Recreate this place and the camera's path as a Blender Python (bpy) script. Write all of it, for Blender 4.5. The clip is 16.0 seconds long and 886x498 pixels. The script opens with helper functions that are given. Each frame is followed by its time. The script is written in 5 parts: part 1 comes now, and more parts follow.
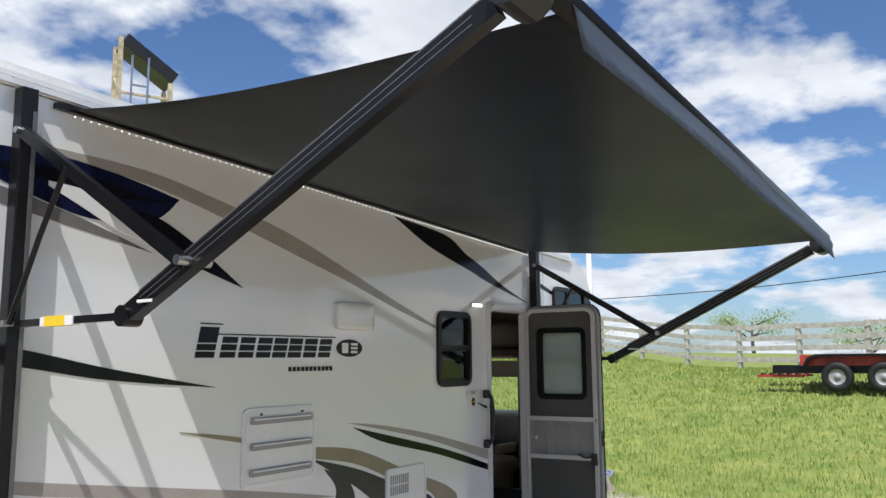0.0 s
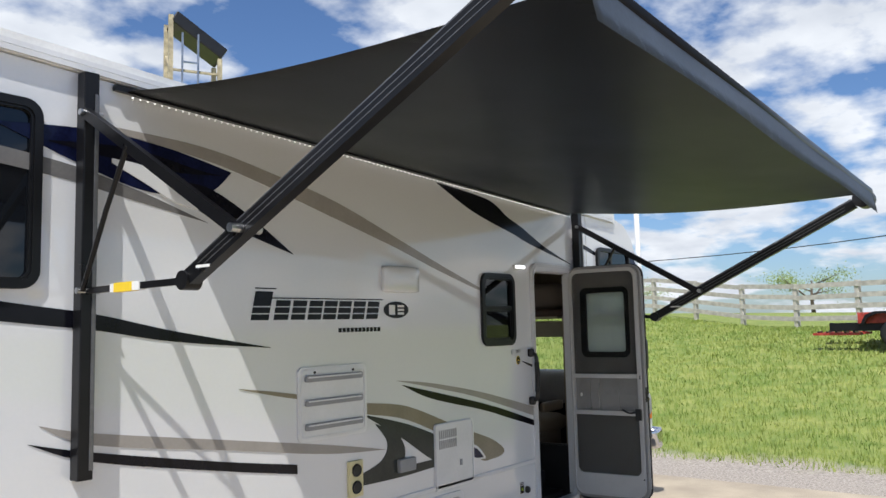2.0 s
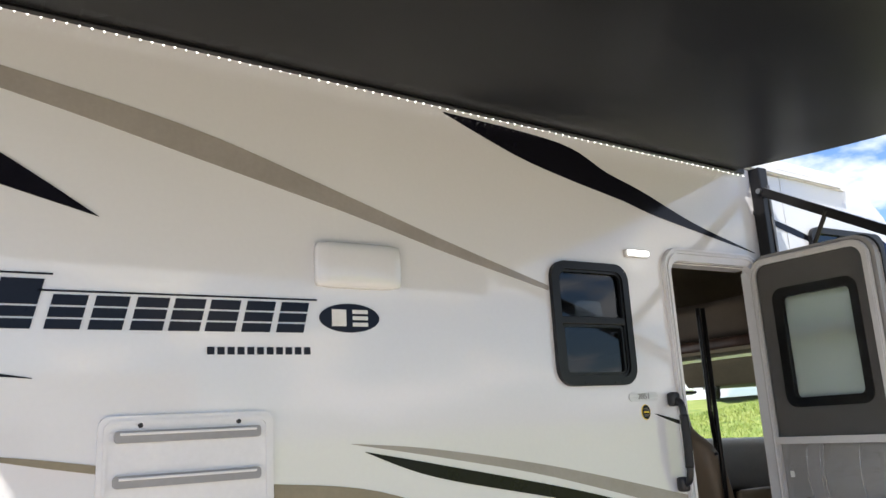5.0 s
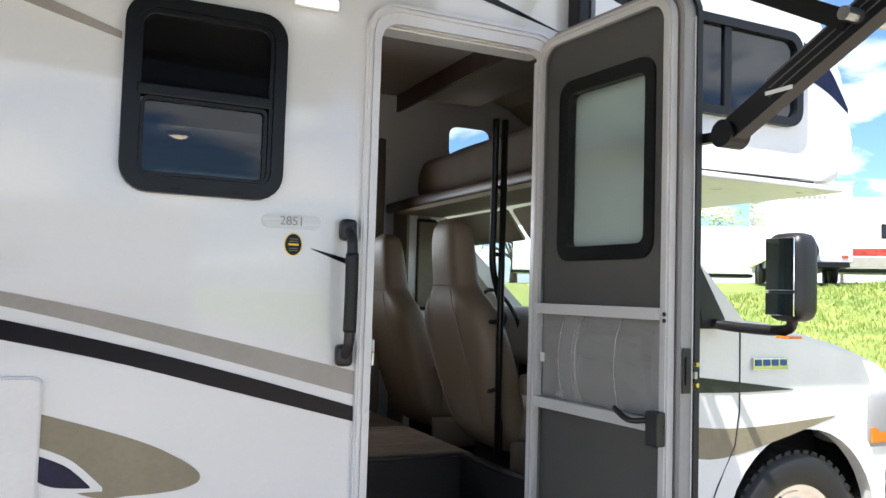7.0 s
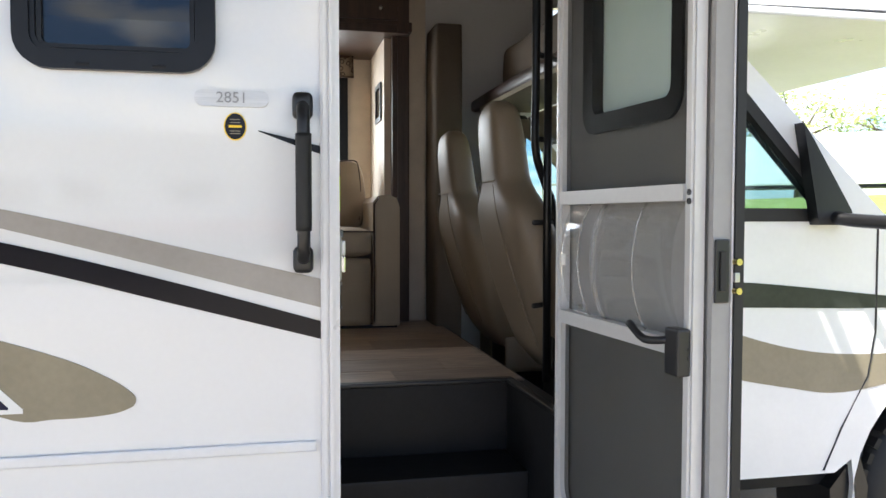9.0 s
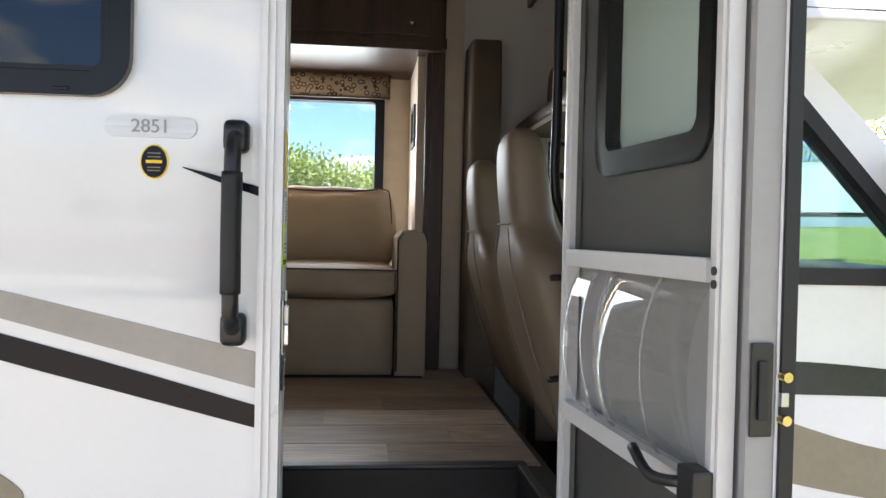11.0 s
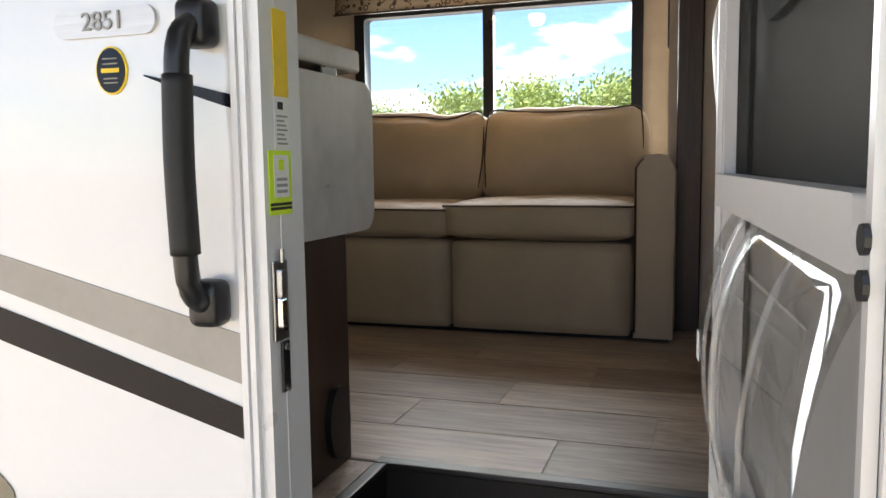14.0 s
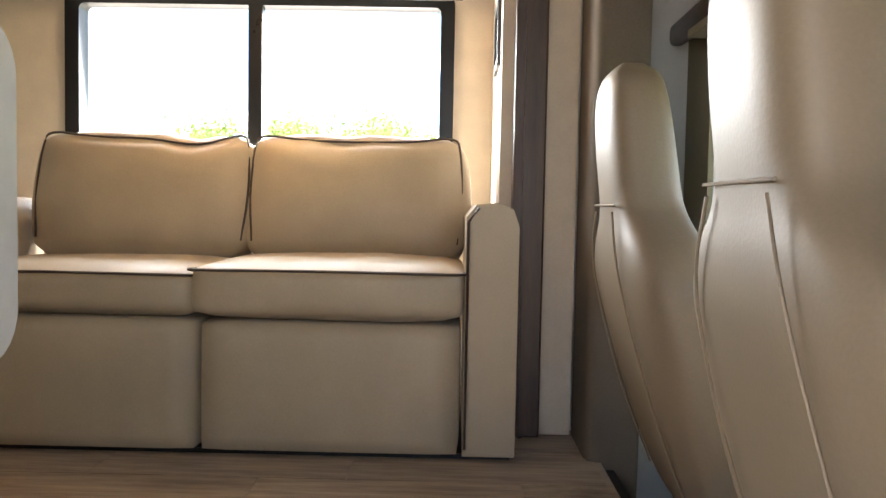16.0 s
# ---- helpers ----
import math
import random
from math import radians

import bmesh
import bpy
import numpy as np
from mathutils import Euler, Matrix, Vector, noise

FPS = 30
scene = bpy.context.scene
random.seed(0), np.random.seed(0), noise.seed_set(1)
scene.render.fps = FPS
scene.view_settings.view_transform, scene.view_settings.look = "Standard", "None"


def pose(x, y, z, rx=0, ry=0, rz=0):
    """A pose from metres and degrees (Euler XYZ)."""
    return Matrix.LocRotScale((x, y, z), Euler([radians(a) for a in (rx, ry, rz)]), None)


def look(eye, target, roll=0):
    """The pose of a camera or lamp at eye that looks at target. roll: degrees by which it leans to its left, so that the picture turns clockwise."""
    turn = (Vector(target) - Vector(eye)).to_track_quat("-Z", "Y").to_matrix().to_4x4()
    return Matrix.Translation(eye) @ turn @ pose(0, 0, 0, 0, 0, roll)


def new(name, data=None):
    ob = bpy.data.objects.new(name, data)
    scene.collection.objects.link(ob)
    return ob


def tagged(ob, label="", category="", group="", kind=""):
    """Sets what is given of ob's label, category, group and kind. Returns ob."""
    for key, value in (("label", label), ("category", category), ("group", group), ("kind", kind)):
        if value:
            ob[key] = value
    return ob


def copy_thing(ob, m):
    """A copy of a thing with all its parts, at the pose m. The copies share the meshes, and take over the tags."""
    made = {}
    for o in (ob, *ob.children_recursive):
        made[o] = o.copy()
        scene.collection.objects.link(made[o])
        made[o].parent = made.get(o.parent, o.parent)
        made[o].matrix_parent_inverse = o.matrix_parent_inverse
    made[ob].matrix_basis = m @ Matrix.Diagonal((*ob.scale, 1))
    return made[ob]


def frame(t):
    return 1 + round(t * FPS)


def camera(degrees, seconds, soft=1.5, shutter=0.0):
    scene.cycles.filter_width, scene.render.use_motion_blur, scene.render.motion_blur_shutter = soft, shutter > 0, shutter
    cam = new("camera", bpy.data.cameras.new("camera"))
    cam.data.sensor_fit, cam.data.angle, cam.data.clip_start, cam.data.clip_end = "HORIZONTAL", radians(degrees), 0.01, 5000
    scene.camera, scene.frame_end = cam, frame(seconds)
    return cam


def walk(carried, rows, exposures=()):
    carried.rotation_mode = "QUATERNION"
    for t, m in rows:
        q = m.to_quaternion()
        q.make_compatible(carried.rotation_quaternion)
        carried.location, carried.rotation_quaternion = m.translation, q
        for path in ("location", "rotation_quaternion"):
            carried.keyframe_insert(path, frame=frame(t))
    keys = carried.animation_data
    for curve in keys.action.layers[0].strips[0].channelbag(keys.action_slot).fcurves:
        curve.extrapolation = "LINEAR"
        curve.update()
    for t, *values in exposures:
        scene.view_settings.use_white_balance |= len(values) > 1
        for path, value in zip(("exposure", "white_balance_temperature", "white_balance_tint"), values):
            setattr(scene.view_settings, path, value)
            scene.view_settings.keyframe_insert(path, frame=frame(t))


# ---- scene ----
cam = camera(58.2, 16.0)
PATH = [
    (0, (-5.261, -3.136, 1.879), (-3.615, -2.033, 2.154), -0.4),
    (0.5, (-5.413, -3.276, 1.85), (-3.81, -2.102, 2.084), -0.6),
    (1, (-5.456, -3.316, 1.863), (-3.871, -2.116, 2.071), -0.4),
    (1.5, (-5.47, -3.32, 1.867), (-3.884, -2.118, 2.072), -0.9),
    (2, (-5.365, -3.285, 1.841), (-3.788, -2.071, 2.034), -1.4),
    (2.5, (-5.079, -3.098, 1.809), (-3.523, -1.847, 1.929), -1.8),
    (3, (-4.638, -2.991, 1.784), (-3.172, -1.635, 1.89), -2.7),
    (3.2, (-4.442, -2.943, 1.803), (-3.034, -1.528, 1.929), -3.4),
    (5.3, (-2.405, -2.591, 1.523), (-1.442, -0.902, 1.985), -2.7),
    (5.5, (-2.149, -2.601, 1.524), (-1.215, -0.892, 1.973), -2.2),
    (6, (-1.727, -2.516, 1.491), (-0.783, -0.798, 1.881), 0.0),
    (6.5, (-1.252, -2.361, 1.487), (-0.316, -0.613, 1.75), 1.9),
    (7, (-0.783, -2.246, 1.441), (0.07, -0.441, 1.554), 1.7),
    (7.5, (-0.469, -2.066, 1.373), (0.283, -0.213, 1.34), 0.7),
    (8, (-0.238, -2.001, 1.287), (0.366, -0.102, 1.12), -0.5),
    (8.2, (-0.185, -1.991, 1.272), (0.364, -0.08, 1.056), -0.4),
    (8.5, (-0.156, -1.987, 1.254), (0.333, -0.06, 1.041), -0.3),
    (9, (-0.11, -1.951, 1.359), (0.305, 0.004, 1.277), 0.1),
    (9.2, (-0.088, -1.938, 1.379), (0.306, 0.022, 1.362), 0.0),
    (11.3, (0.246, -1.478, 1.452), (0.386, 0.516, 1.402), 1.2),
    (11.5, (0.282, -1.413, 1.456), (0.359, 0.584, 1.378), 1.1),
    (12, (0.384, -1.22, 1.433), (0.23, 0.768, 1.278), 1.0),
    (12.5, (0.399, -1.066, 1.426), (0.187, 0.913, 1.226), 0.1),
    (13, (0.488, -0.99, 1.425), (0.091, 0.955, 1.185), -0.3),
    (13.5, (0.596, -0.958, 1.426), (0.003, 0.938, 1.188), -0.8),
    (14, (0.588, -0.922, 1.434), (-0.041, 0.965, 1.224), -0.8),
    (14.5, (0.525, -0.791, 1.464), (0.048, 1.147, 1.338), -0.8),
    (15, (0.433, -0.656, 1.461), (0.193, 1.328, 1.384), -1.2),
    (15.5, (0.367, -0.412, 1.449), (0.229, 1.582, 1.391), -0.6),
    (16, (0.324, -0.106, 1.446), (0.295, 1.892, 1.344), 1.1),
]
EXPOSURES = [(0.0, 0.05, 6150, 10), (3.2, 0.05, 6200, 10), (5.3, 1.08, 6350, 12), (6.0, 1.2, 6300, 11), (6.5, 1.05, 6150, 10), (7.0, 1.15, 6150, 10), (9.0, 1.5, 6300, 10), (12.0, 1.65, 6400, 10), (12.5, 1.75, 6700, 11), (14.5, 1.75, 6750, 11), (15.3, 2.1, 7300, 11), (16.0, 3.2, 6800, 11)]
walk(cam, [(t, look(eye, target, roll)) for t, eye, target, roll in PATH], EXPOSURES)

# ---- world, sun ----
SUN_TRAVEL = Vector((2.15, 1.0, -3.9)).normalized()
sun = new("sun", bpy.data.lights.new("sun", "SUN"))
sun.data.energy, sun.data.angle, sun.data.color = 5.0, radians(0.6), (1.0, 0.95, 0.87)
sun.matrix_world = look((-8, -4, 16), Vector((-8, -4, 16)) + SUN_TRAVEL)
world = bpy.data.worlds.new("world")
scene.world = world
world.use_nodes = True
wn, wl = world.node_tree.nodes, world.node_tree.links
wn.clear()
w_out = wn.new("ShaderNodeOutputWorld")
w_bg = wn.new("ShaderNodeBackground")
w_sky = wn.new("ShaderNodeTexSky")
w_sky.sky_type, w_sky.sun_disc = "NISHITA", False
w_sky.sun_elevation = math.asin(-SUN_TRAVEL.z)
w_sky.sun_rotation = math.atan2(-SUN_TRAVEL.x, -SUN_TRAVEL.y)
w_sky.air_density, w_sky.dust_density, w_sky.ozone_density = 1.0, 0.6, 2.0
w_tc = wn.new("ShaderNodeTexCoord")
w_sep = wn.new("ShaderNodeSeparateXYZ")
wl.new(w_tc.outputs["Generated"], w_sep.inputs[0])
w_h = wn.new("ShaderNodeMath"); w_h.operation = "ADD"; w_h.inputs[1].default_value = 0.22
wl.new(w_sep.outputs["Z"], w_h.inputs[0])
w_dx = wn.new("ShaderNodeMath"); w_dx.operation = "DIVIDE"
w_dy = wn.new("ShaderNodeMath"); w_dy.operation = "DIVIDE"
wl.new(w_sep.outputs["X"], w_dx.inputs[0]); wl.new(w_h.outputs[0], w_dx.inputs[1])
wl.new(w_sep.outputs["Y"], w_dy.inputs[0]); wl.new(w_h.outputs[0], w_dy.inputs[1])
w_com = wn.new("ShaderNodeCombineXYZ")
wl.new(w_dx.outputs[0], w_com.inputs["X"]); wl.new(w_dy.outputs[0], w_com.inputs["Y"])
w_no = wn.new("ShaderNodeTexNoise")
w_no.inputs["Scale"].default_value, w_no.inputs["Detail"].default_value, w_no.inputs["Roughness"].default_value = 1.9, 9, 0.52
wl.new(w_com.outputs[0], w_no.inputs["Vector"])
w_ramp = wn.new("ShaderNodeValToRGB")
w_ramp.color_ramp.elements[0].position, w_ramp.color_ramp.elements[1].position = 0.485, 0.565
wl.new(w_no.outputs["Fac"], w_ramp.inputs[0])
w_no2 = wn.new("ShaderNodeTexNoise")
w_no2.inputs["Scale"].default_value, w_no2.inputs["Detail"].default_value = 4.5, 6
wl.new(w_com.outputs[0], w_no2.inputs["Vector"])
w_cl = wn.new("ShaderNodeMix"); w_cl.data_type = "RGBA"
w_cl.inputs[6].default_value, w_cl.inputs[7].default_value = (5.0, 5.4, 6.2, 1), (13.0, 13.0, 12.8, 1)
wl.new(w_no2.outputs["Fac"], w_cl.inputs[0])
w_tint = wn.new("ShaderNodeMix"); w_tint.data_type = "RGBA"; w_tint.blend_type = "MULTIPLY"
w_tint.inputs[0].default_value, w_tint.inputs[7].default_value = 1.0, (0.85, 1.0, 1.22, 1)
wl.new(w_sky.outputs[0], w_tint.inputs[6])
w_mix = wn.new("ShaderNodeMix"); w_mix.data_type = "RGBA"
wl.new(w_ramp.outputs[0], w_mix.inputs[0]); wl.new(w_tint.outputs[2], w_mix.inputs[6]); wl.new(w_cl.outputs[2], w_mix.inputs[7])
wl.new(w_mix.outputs[2], w_bg.inputs["Color"])
w_bg.inputs["Strength"].default_value = 0.09
wl.new(w_bg.outputs[0], w_out.inputs["Surface"])

# daylight entering by the wide sofa window and by the cab's windshield
for nm, where, aim, sx, sy, watts in (("window_daylight", (-0.37, 2.78, 1.82), (-0.3, 0.0, 1.2), 1.2, 0.6, 11.0), ("windshield_daylight", (1.52, 1.1, 1.66), (0.0, 1.1, 1.3), 1.5, 0.4, 0.5)):
    al = new(nm, bpy.data.lights.new(nm, "AREA"))
    al.data.shape, al.data.size, al.data.size_y, al.data.energy, al.data.color = "RECTANGLE", sx, sy, watts, (0.95, 0.98, 1.0)
    al.matrix_world = look(where, aim)


# ---- materials ----
def mat(name, color, rough=0.5, metal=0.0, var=0.12, scale=6.0, fine=60.0, bump=0.05, coat=0.0, stretch=(1, 1, 1), color2=None, spec=0.5, island=0.0, sheen=0.0):
    m = bpy.data.materials.new(name)
    m.use_nodes = True
    n, l = m.node_tree.nodes, m.node_tree.links
    p = n["Principled BSDF"]
    tc = n.new("ShaderNodeTexCoord")
    mp = n.new("ShaderNodeMapping")
    mp.inputs["Scale"].default_value = stretch
    l.new(tc.outputs["Object"], mp.inputs["Vector"])
    a, b = n.new("ShaderNodeTexNoise"), n.new("ShaderNodeTexNoise")
    a.inputs["Scale"].default_value, b.inputs["Scale"].default_value = scale, fine
    a.inputs["Detail"].default_value, b.inputs["Detail"].default_value = 4, 3
    l.new(mp.outputs[0], a.inputs["Vector"]), l.new(mp.outputs[0], b.inputs["Vector"])
    add = n.new("ShaderNodeMath"); add.operation = "MULTIPLY_ADD"; add.inputs[1].default_value = 0.45
    l.new(b.outputs["Fac"], add.inputs[0]); l.new(a.outputs["Fac"], add.inputs[2])
    ramp = n.new("ShaderNodeValToRGB")
    c2 = color2 or tuple(c * (1 - 2 * var) for c in color)
    c1 = color if color2 else tuple(min(1, c * (1 + var)) for c in color)
    ramp.color_ramp.elements[0].position, ramp.color_ramp.elements[1].position = 0.5, 0.95
    ramp.color_ramp.elements[0].color, ramp.color_ramp.elements[1].color = (*c2, 1), (*c1, 1)
    l.new(add.outputs[0], ramp.inputs[0])
    last = ramp.outputs[0]
    if island:
        info = n.new("ShaderNodeObjectInfo")
        hsv = n.new("ShaderNodeHueSaturation")
        mr = n.new("ShaderNodeMapRange")
        mr.inputs["To Min"].default_value, mr.inputs["To Max"].default_value = 1 - island, 1 + island
        l.new(info.outputs["Random"], mr.inputs["Value"]); l.new(mr.outputs[0], hsv.inputs["Value"]); l.new(last, hsv.inputs["Color"])
        last = hsv.outputs[0]
    l.new(last, p.inputs["Base Color"])
    rr = n.new("ShaderNodeMapRange")
    rr.inputs["To Min"].default_value, rr.inputs["To Max"].default_value = max(0.02, rough * 0.8), min(1, rough * 1.2)
    l.new(a.outputs["Fac"], rr.inputs["Value"]); l.new(rr.outputs[0], p.inputs["Roughness"])
    p.inputs["Metallic"].default_value = metal
    p.inputs["Specular IOR Level"].default_value = spec
    p.inputs["Coat Weight"].default_value, p.inputs["Coat Roughness"].default_value = coat, 0.04
    p.inputs["Sheen Weight"].default_value = sheen
    if bump:
        bp = n.new("ShaderNodeBump")
        bp.inputs["Strength"].default_value, bp.inputs["Distance"].default_value = bump, 0.01
        l.new(add.outputs[0], bp.inputs["Height"]); l.new(bp.outputs[0], p.inputs["Normal"])
    return m


def glass_mat(name, tint, rough=0.0, opacity=0.0, gloss=(0.8, 0.8, 0.8)):
    """Thin pane: tinted see-through with a Fresnel gloss, and some body colour."""
    m = bpy.data.materials.new(name)
    m.use_nodes = True
    n, l = m.node_tree.nodes, m.node_tree.links
    n.remove(n["Principled BSDF"])
    tr, gl, df = n.new("ShaderNodeBsdfTransparent"), n.new("ShaderNodeBsdfGlossy"), n.new("ShaderNodeBsdfDiffuse")
    tr.inputs[0].default_value = (*tint, 1)
    gl.inputs["Color"].default_value, gl.inputs["Roughness"].default_value = (*gloss, 1), rough
    df.inputs[0].default_value = (*tint, 1)
    lw = n.new("ShaderNodeLayerWeight"); lw.inputs[0].default_value = 0.5
    pw = n.new("ShaderNodeMath"); pw.operation = "POWER"; pw.inputs[1].default_value = 4.0
    l.new(lw.outputs["Facing"], pw.inputs[0])
    fr = n.new("ShaderNodeMath"); fr.operation = "MULTIPLY_ADD"; fr.inputs[1].default_value, fr.inputs[2].default_value = 0.75, 0.045
    l.new(pw.outputs[0], fr.inputs[0])
    m1, m2 = n.new("ShaderNodeMixShader"), n.new("ShaderNodeMixShader")
    m1.inputs[0].default_value = opacity
    l.new(tr.outputs[0], m1.inputs[1]); l.new(df.outputs[0], m1.inputs[2])
    l.new(fr.outputs[0], m2.inputs[0]); l.new(m1.outputs[0], m2.inputs[1]); l.new(gl.outputs[0], m2.inputs[2])
    l.new(m2.outputs[0], n["Material Output"].inputs[0])
    return m


def emit_mat(name, color, strength):
    m = bpy.data.materials.new(name)
    m.use_nodes = True
    p = m.node_tree.nodes["Principled BSDF"]
    p.inputs["Base Color"].default_value = (*color, 1)
    p.inputs["Emission Color"].default_value, p.inputs["Emission Strength"].default_value = (*color, 1), strength
    return m


M_WHITE = mat("gelcoat_white", (0.73, 0.735, 0.735), 0.06, var=0.015, scale=1.2, bump=0.002, spec=0.6, coat=0.8)
M_ROOF = mat("roof_membrane", (0.85, 0.85, 0.83), 0.5, var=0.05)
M_CABWHITE = mat("cab_paint", (0.80, 0.80, 0.79), 0.18, var=0.02, coat=0.6, bump=0.0)
M_BLACK = mat("black_vinyl", (0.006, 0.006, 0.010), 0.14, spec=0.22, var=0.1, bump=0.0)
M_NAVY = mat("navy_vinyl", (0.008, 0.011, 0.042), 0.14, spec=0.22, var=0.3, scale=8, bump=0.0)
M_TAUPE = mat("taupe_vinyl", (0.34, 0.315, 0.285), 0.14, var=0.05, bump=0.0)
M_GREY = mat("grey_vinyl", (0.16, 0.155, 0.15), 0.14, spec=0.22, var=0.08, bump=0.0)
M_GOLD = mat("sand_vinyl", (0.27, 0.235, 0.165), 0.14, spec=0.3, var=0.06, bump=0.0)
M_CHARCOAL = mat("charcoal_vinyl", (0.045, 0.05, 0.045), 0.14, spec=0.22, var=0.1, bump=0.0)
M_BLKALU = mat("black_powder_coat", (0.007, 0.007, 0.008), 0.3, var=0.15, bump=0.02, spec=0.3)
M_GREYALU = mat("grey_aluminium", (0.16, 0.16, 0.165), 0.38, metal=0.6, var=0.1, stretch=(1, 1, 8))
M_ALU = mat("white_aluminium", (0.74, 0.74, 0.74), 0.3, metal=0.1, var=0.03, bump=0.01)
M_DOORGREY = mat("door_inner_grey", (0.30, 0.295, 0.285), 0.5, var=0.04, bump=0.02)
M_DOORALU = mat("door_aluminium", (0.58, 0.575, 0.56), 0.35, metal=0.1, var=0.03, bump=0.01)
M_SCREEN = glass_mat("insect_screen", (0.78, 0.78, 0.77), 0.6, 0.010, (0.015, 0.015, 0.015))
M_CLEAR = glass_mat("clear_acrylic", (0.93, 0.93, 0.92), 0.02, 0.03, (0.7, 0.7, 0.7))
M_ACRYLIC = glass_mat("clear_acrylic_rim", (0.90, 0.90, 0.89), 0.12, 0.10, (0.8, 0.8, 0.8))


def frosted():
    m = mat("frosted_glass", (0.55, 0.57, 0.56), 0.35, var=0.02, bump=0.0)
    n, l = m.node_tree.nodes, m.node_tree.links
    tr, mx = n.new("ShaderNodeBsdfTranslucent"), n.new("ShaderNodeMixShader")
    tr.inputs[0].default_value, mx.inputs[0].default_value = (0.85, 0.90, 0.87, 1), 0.75
    l.new(n["Principled BSDF"].outputs[0], mx.inputs[1]); l.new(tr.outputs[0], mx.inputs[2]); l.new(mx.outputs[0], n["Material Output"].inputs[0])
    return m


M_FROST = frosted()
M_TINT = glass_mat("tinted_glass", (0.16, 0.17, 0.18), 0.0, 0.02)
M_DARKGLASS = mat("dark_glass", (0.006, 0.007, 0.009), 0.03, var=0.05, bump=0.0, spec=0.6)
M_PANE = glass_mat("clear_glass", (0.9, 0.93, 0.93), 0.0, 0.0)
M_RUBBER = mat("black_rubber", (0.009, 0.009, 0.009), 0.6, var=0.2, bump=0.08)
M_PLASTIC = mat("black_plastic", (0.011, 0.011, 0.012), 0.38, var=0.15, bump=0.04)
M_GREYPL = mat("grey_plastic", (0.3, 0.3, 0.3), 0.45, var=0.05)
M_FABTOP = mat("awning_valance", (0.13, 0.165, 0.23), 0.6, var=0.1, bump=0.05)
M_WOOD = mat("dark_walnut", (0.06, 0.032, 0.022), 0.4, var=0.25, scale=3, fine=30, stretch=(6, 6, 0.6), bump=0.03)
M_LEATHER = mat("tan_leatherette", (0.40, 0.325, 0.23), 0.5, var=0.07, scale=4, fine=220, bump=0.08, sheen=0.1)
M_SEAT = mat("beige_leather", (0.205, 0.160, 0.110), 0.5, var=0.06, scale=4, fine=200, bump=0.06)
M_PIPING = mat("dark_piping", (0.05, 0.03, 0.022), 0.5)
M_WALLPAPER = mat("cream_wallboard", (0.60, 0.52, 0.42), 0.6, var=0.05, scale=10, fine=150, bump=0.04)
M_HEADLINER = mat("tan_headliner", (0.30, 0.265, 0.185), 0.8, var=0.06, bump=0.05)
M_BUNK = mat("brown_bunk_fabric", (0.13, 0.105, 0.08), 0.9, var=0.1, scale=5, fine=180, bump=0.08)
M_CEIL = mat("ceiling_board", (0.36, 0.32, 0.27), 0.7, var=0.04)
M_STEP = mat("black_step_vinyl", (0.011, 0.011, 0.012), 0.5, spec=0.3, var=0.2, bump=0.05)
M_MARBLE = mat("pale_marble_laminate", (0.63, 0.61, 0.58), 0.3, color2=(0.47, 0.46, 0.44), scale=7, fine=25, bump=0.0)
M_CHROME = mat("chrome", (0.66, 0.66, 0.67), 0.06, metal=1.0, var=0.03, bump=0.01)
M_BRASS = mat("brass", (0.62, 0.50, 0.22), 0.25, metal=1.0, var=0.08)
M_STEEL = mat("zinc_plated_steel", (0.5, 0.51, 0.52), 0.3, metal=1.0, var=0.15)
M_PLATE = mat("brushed_plate", (0.62, 0.62, 0.62), 0.35, metal=0.4, var=0.06, stretch=(1, 1, 20))
M_YELLOW = mat("yellow_label", (0.85, 0.60, 0.03), 0.5, var=0.05, bump=0.0)
M_LIME = mat("lime_label", (0.62, 0.85, 0.03), 0.5, var=0.03, bump=0.0)
M_PAPER = mat("white_label", (0.78, 0.78, 0.76), 0.5, var=0.03, bump=0.0)
M_CREAM = mat("cream_yellow_enamel", (0.66, 0.60, 0.33), 0.35, var=0.06)
M_AMBER = mat("amber_lens", (0.8, 0.22, 0.02), 0.2)
M_RED = mat("red_paint", (0.42, 0.045, 0.03), 0.5, var=0.25)
M_RUST = mat("rusty_red_deck", (0.26, 0.09, 0.05), 0.7, var=0.3, bump=0.2)
M_FENCE = mat("weathered_white_board", (0.60, 0.56, 0.50), 0.85, color2=(0.36, 0.33, 0.29), var=0.2, scale=4, fine=60, bump=0.15, island=0.08)
M_CONCRETE = mat("tan_concrete", (0.43, 0.36, 0.27), 0.9, var=0.14, scale=2.0, fine=90, bump=0.2)
M_LEAF = mat("leaf_green", (0.27, 0.33, 0.07), 0.55, color2=(0.16, 0.23, 0.045), scale=1.5, fine=20, bump=0.0)
M_BARK = mat("bark", (0.13, 0.10, 0.075), 0.9, var=0.3, scale=5, bump=0.3)
M_LED = emit_mat("led_bead", (1.0, 0.98, 0.95), 3.0)
M_LAMP = emit_mat("lamp_lens_warm", (1.0, 0.72, 0.4), 8.0)
M_PORCH = emit_mat("porch_lamp_lens", (1.0, 0.98, 0.92), 2.2)
M_YARD = mat("yard_steel_yellow", (0.50, 0.43, 0.28), 0.6, var=0.25)


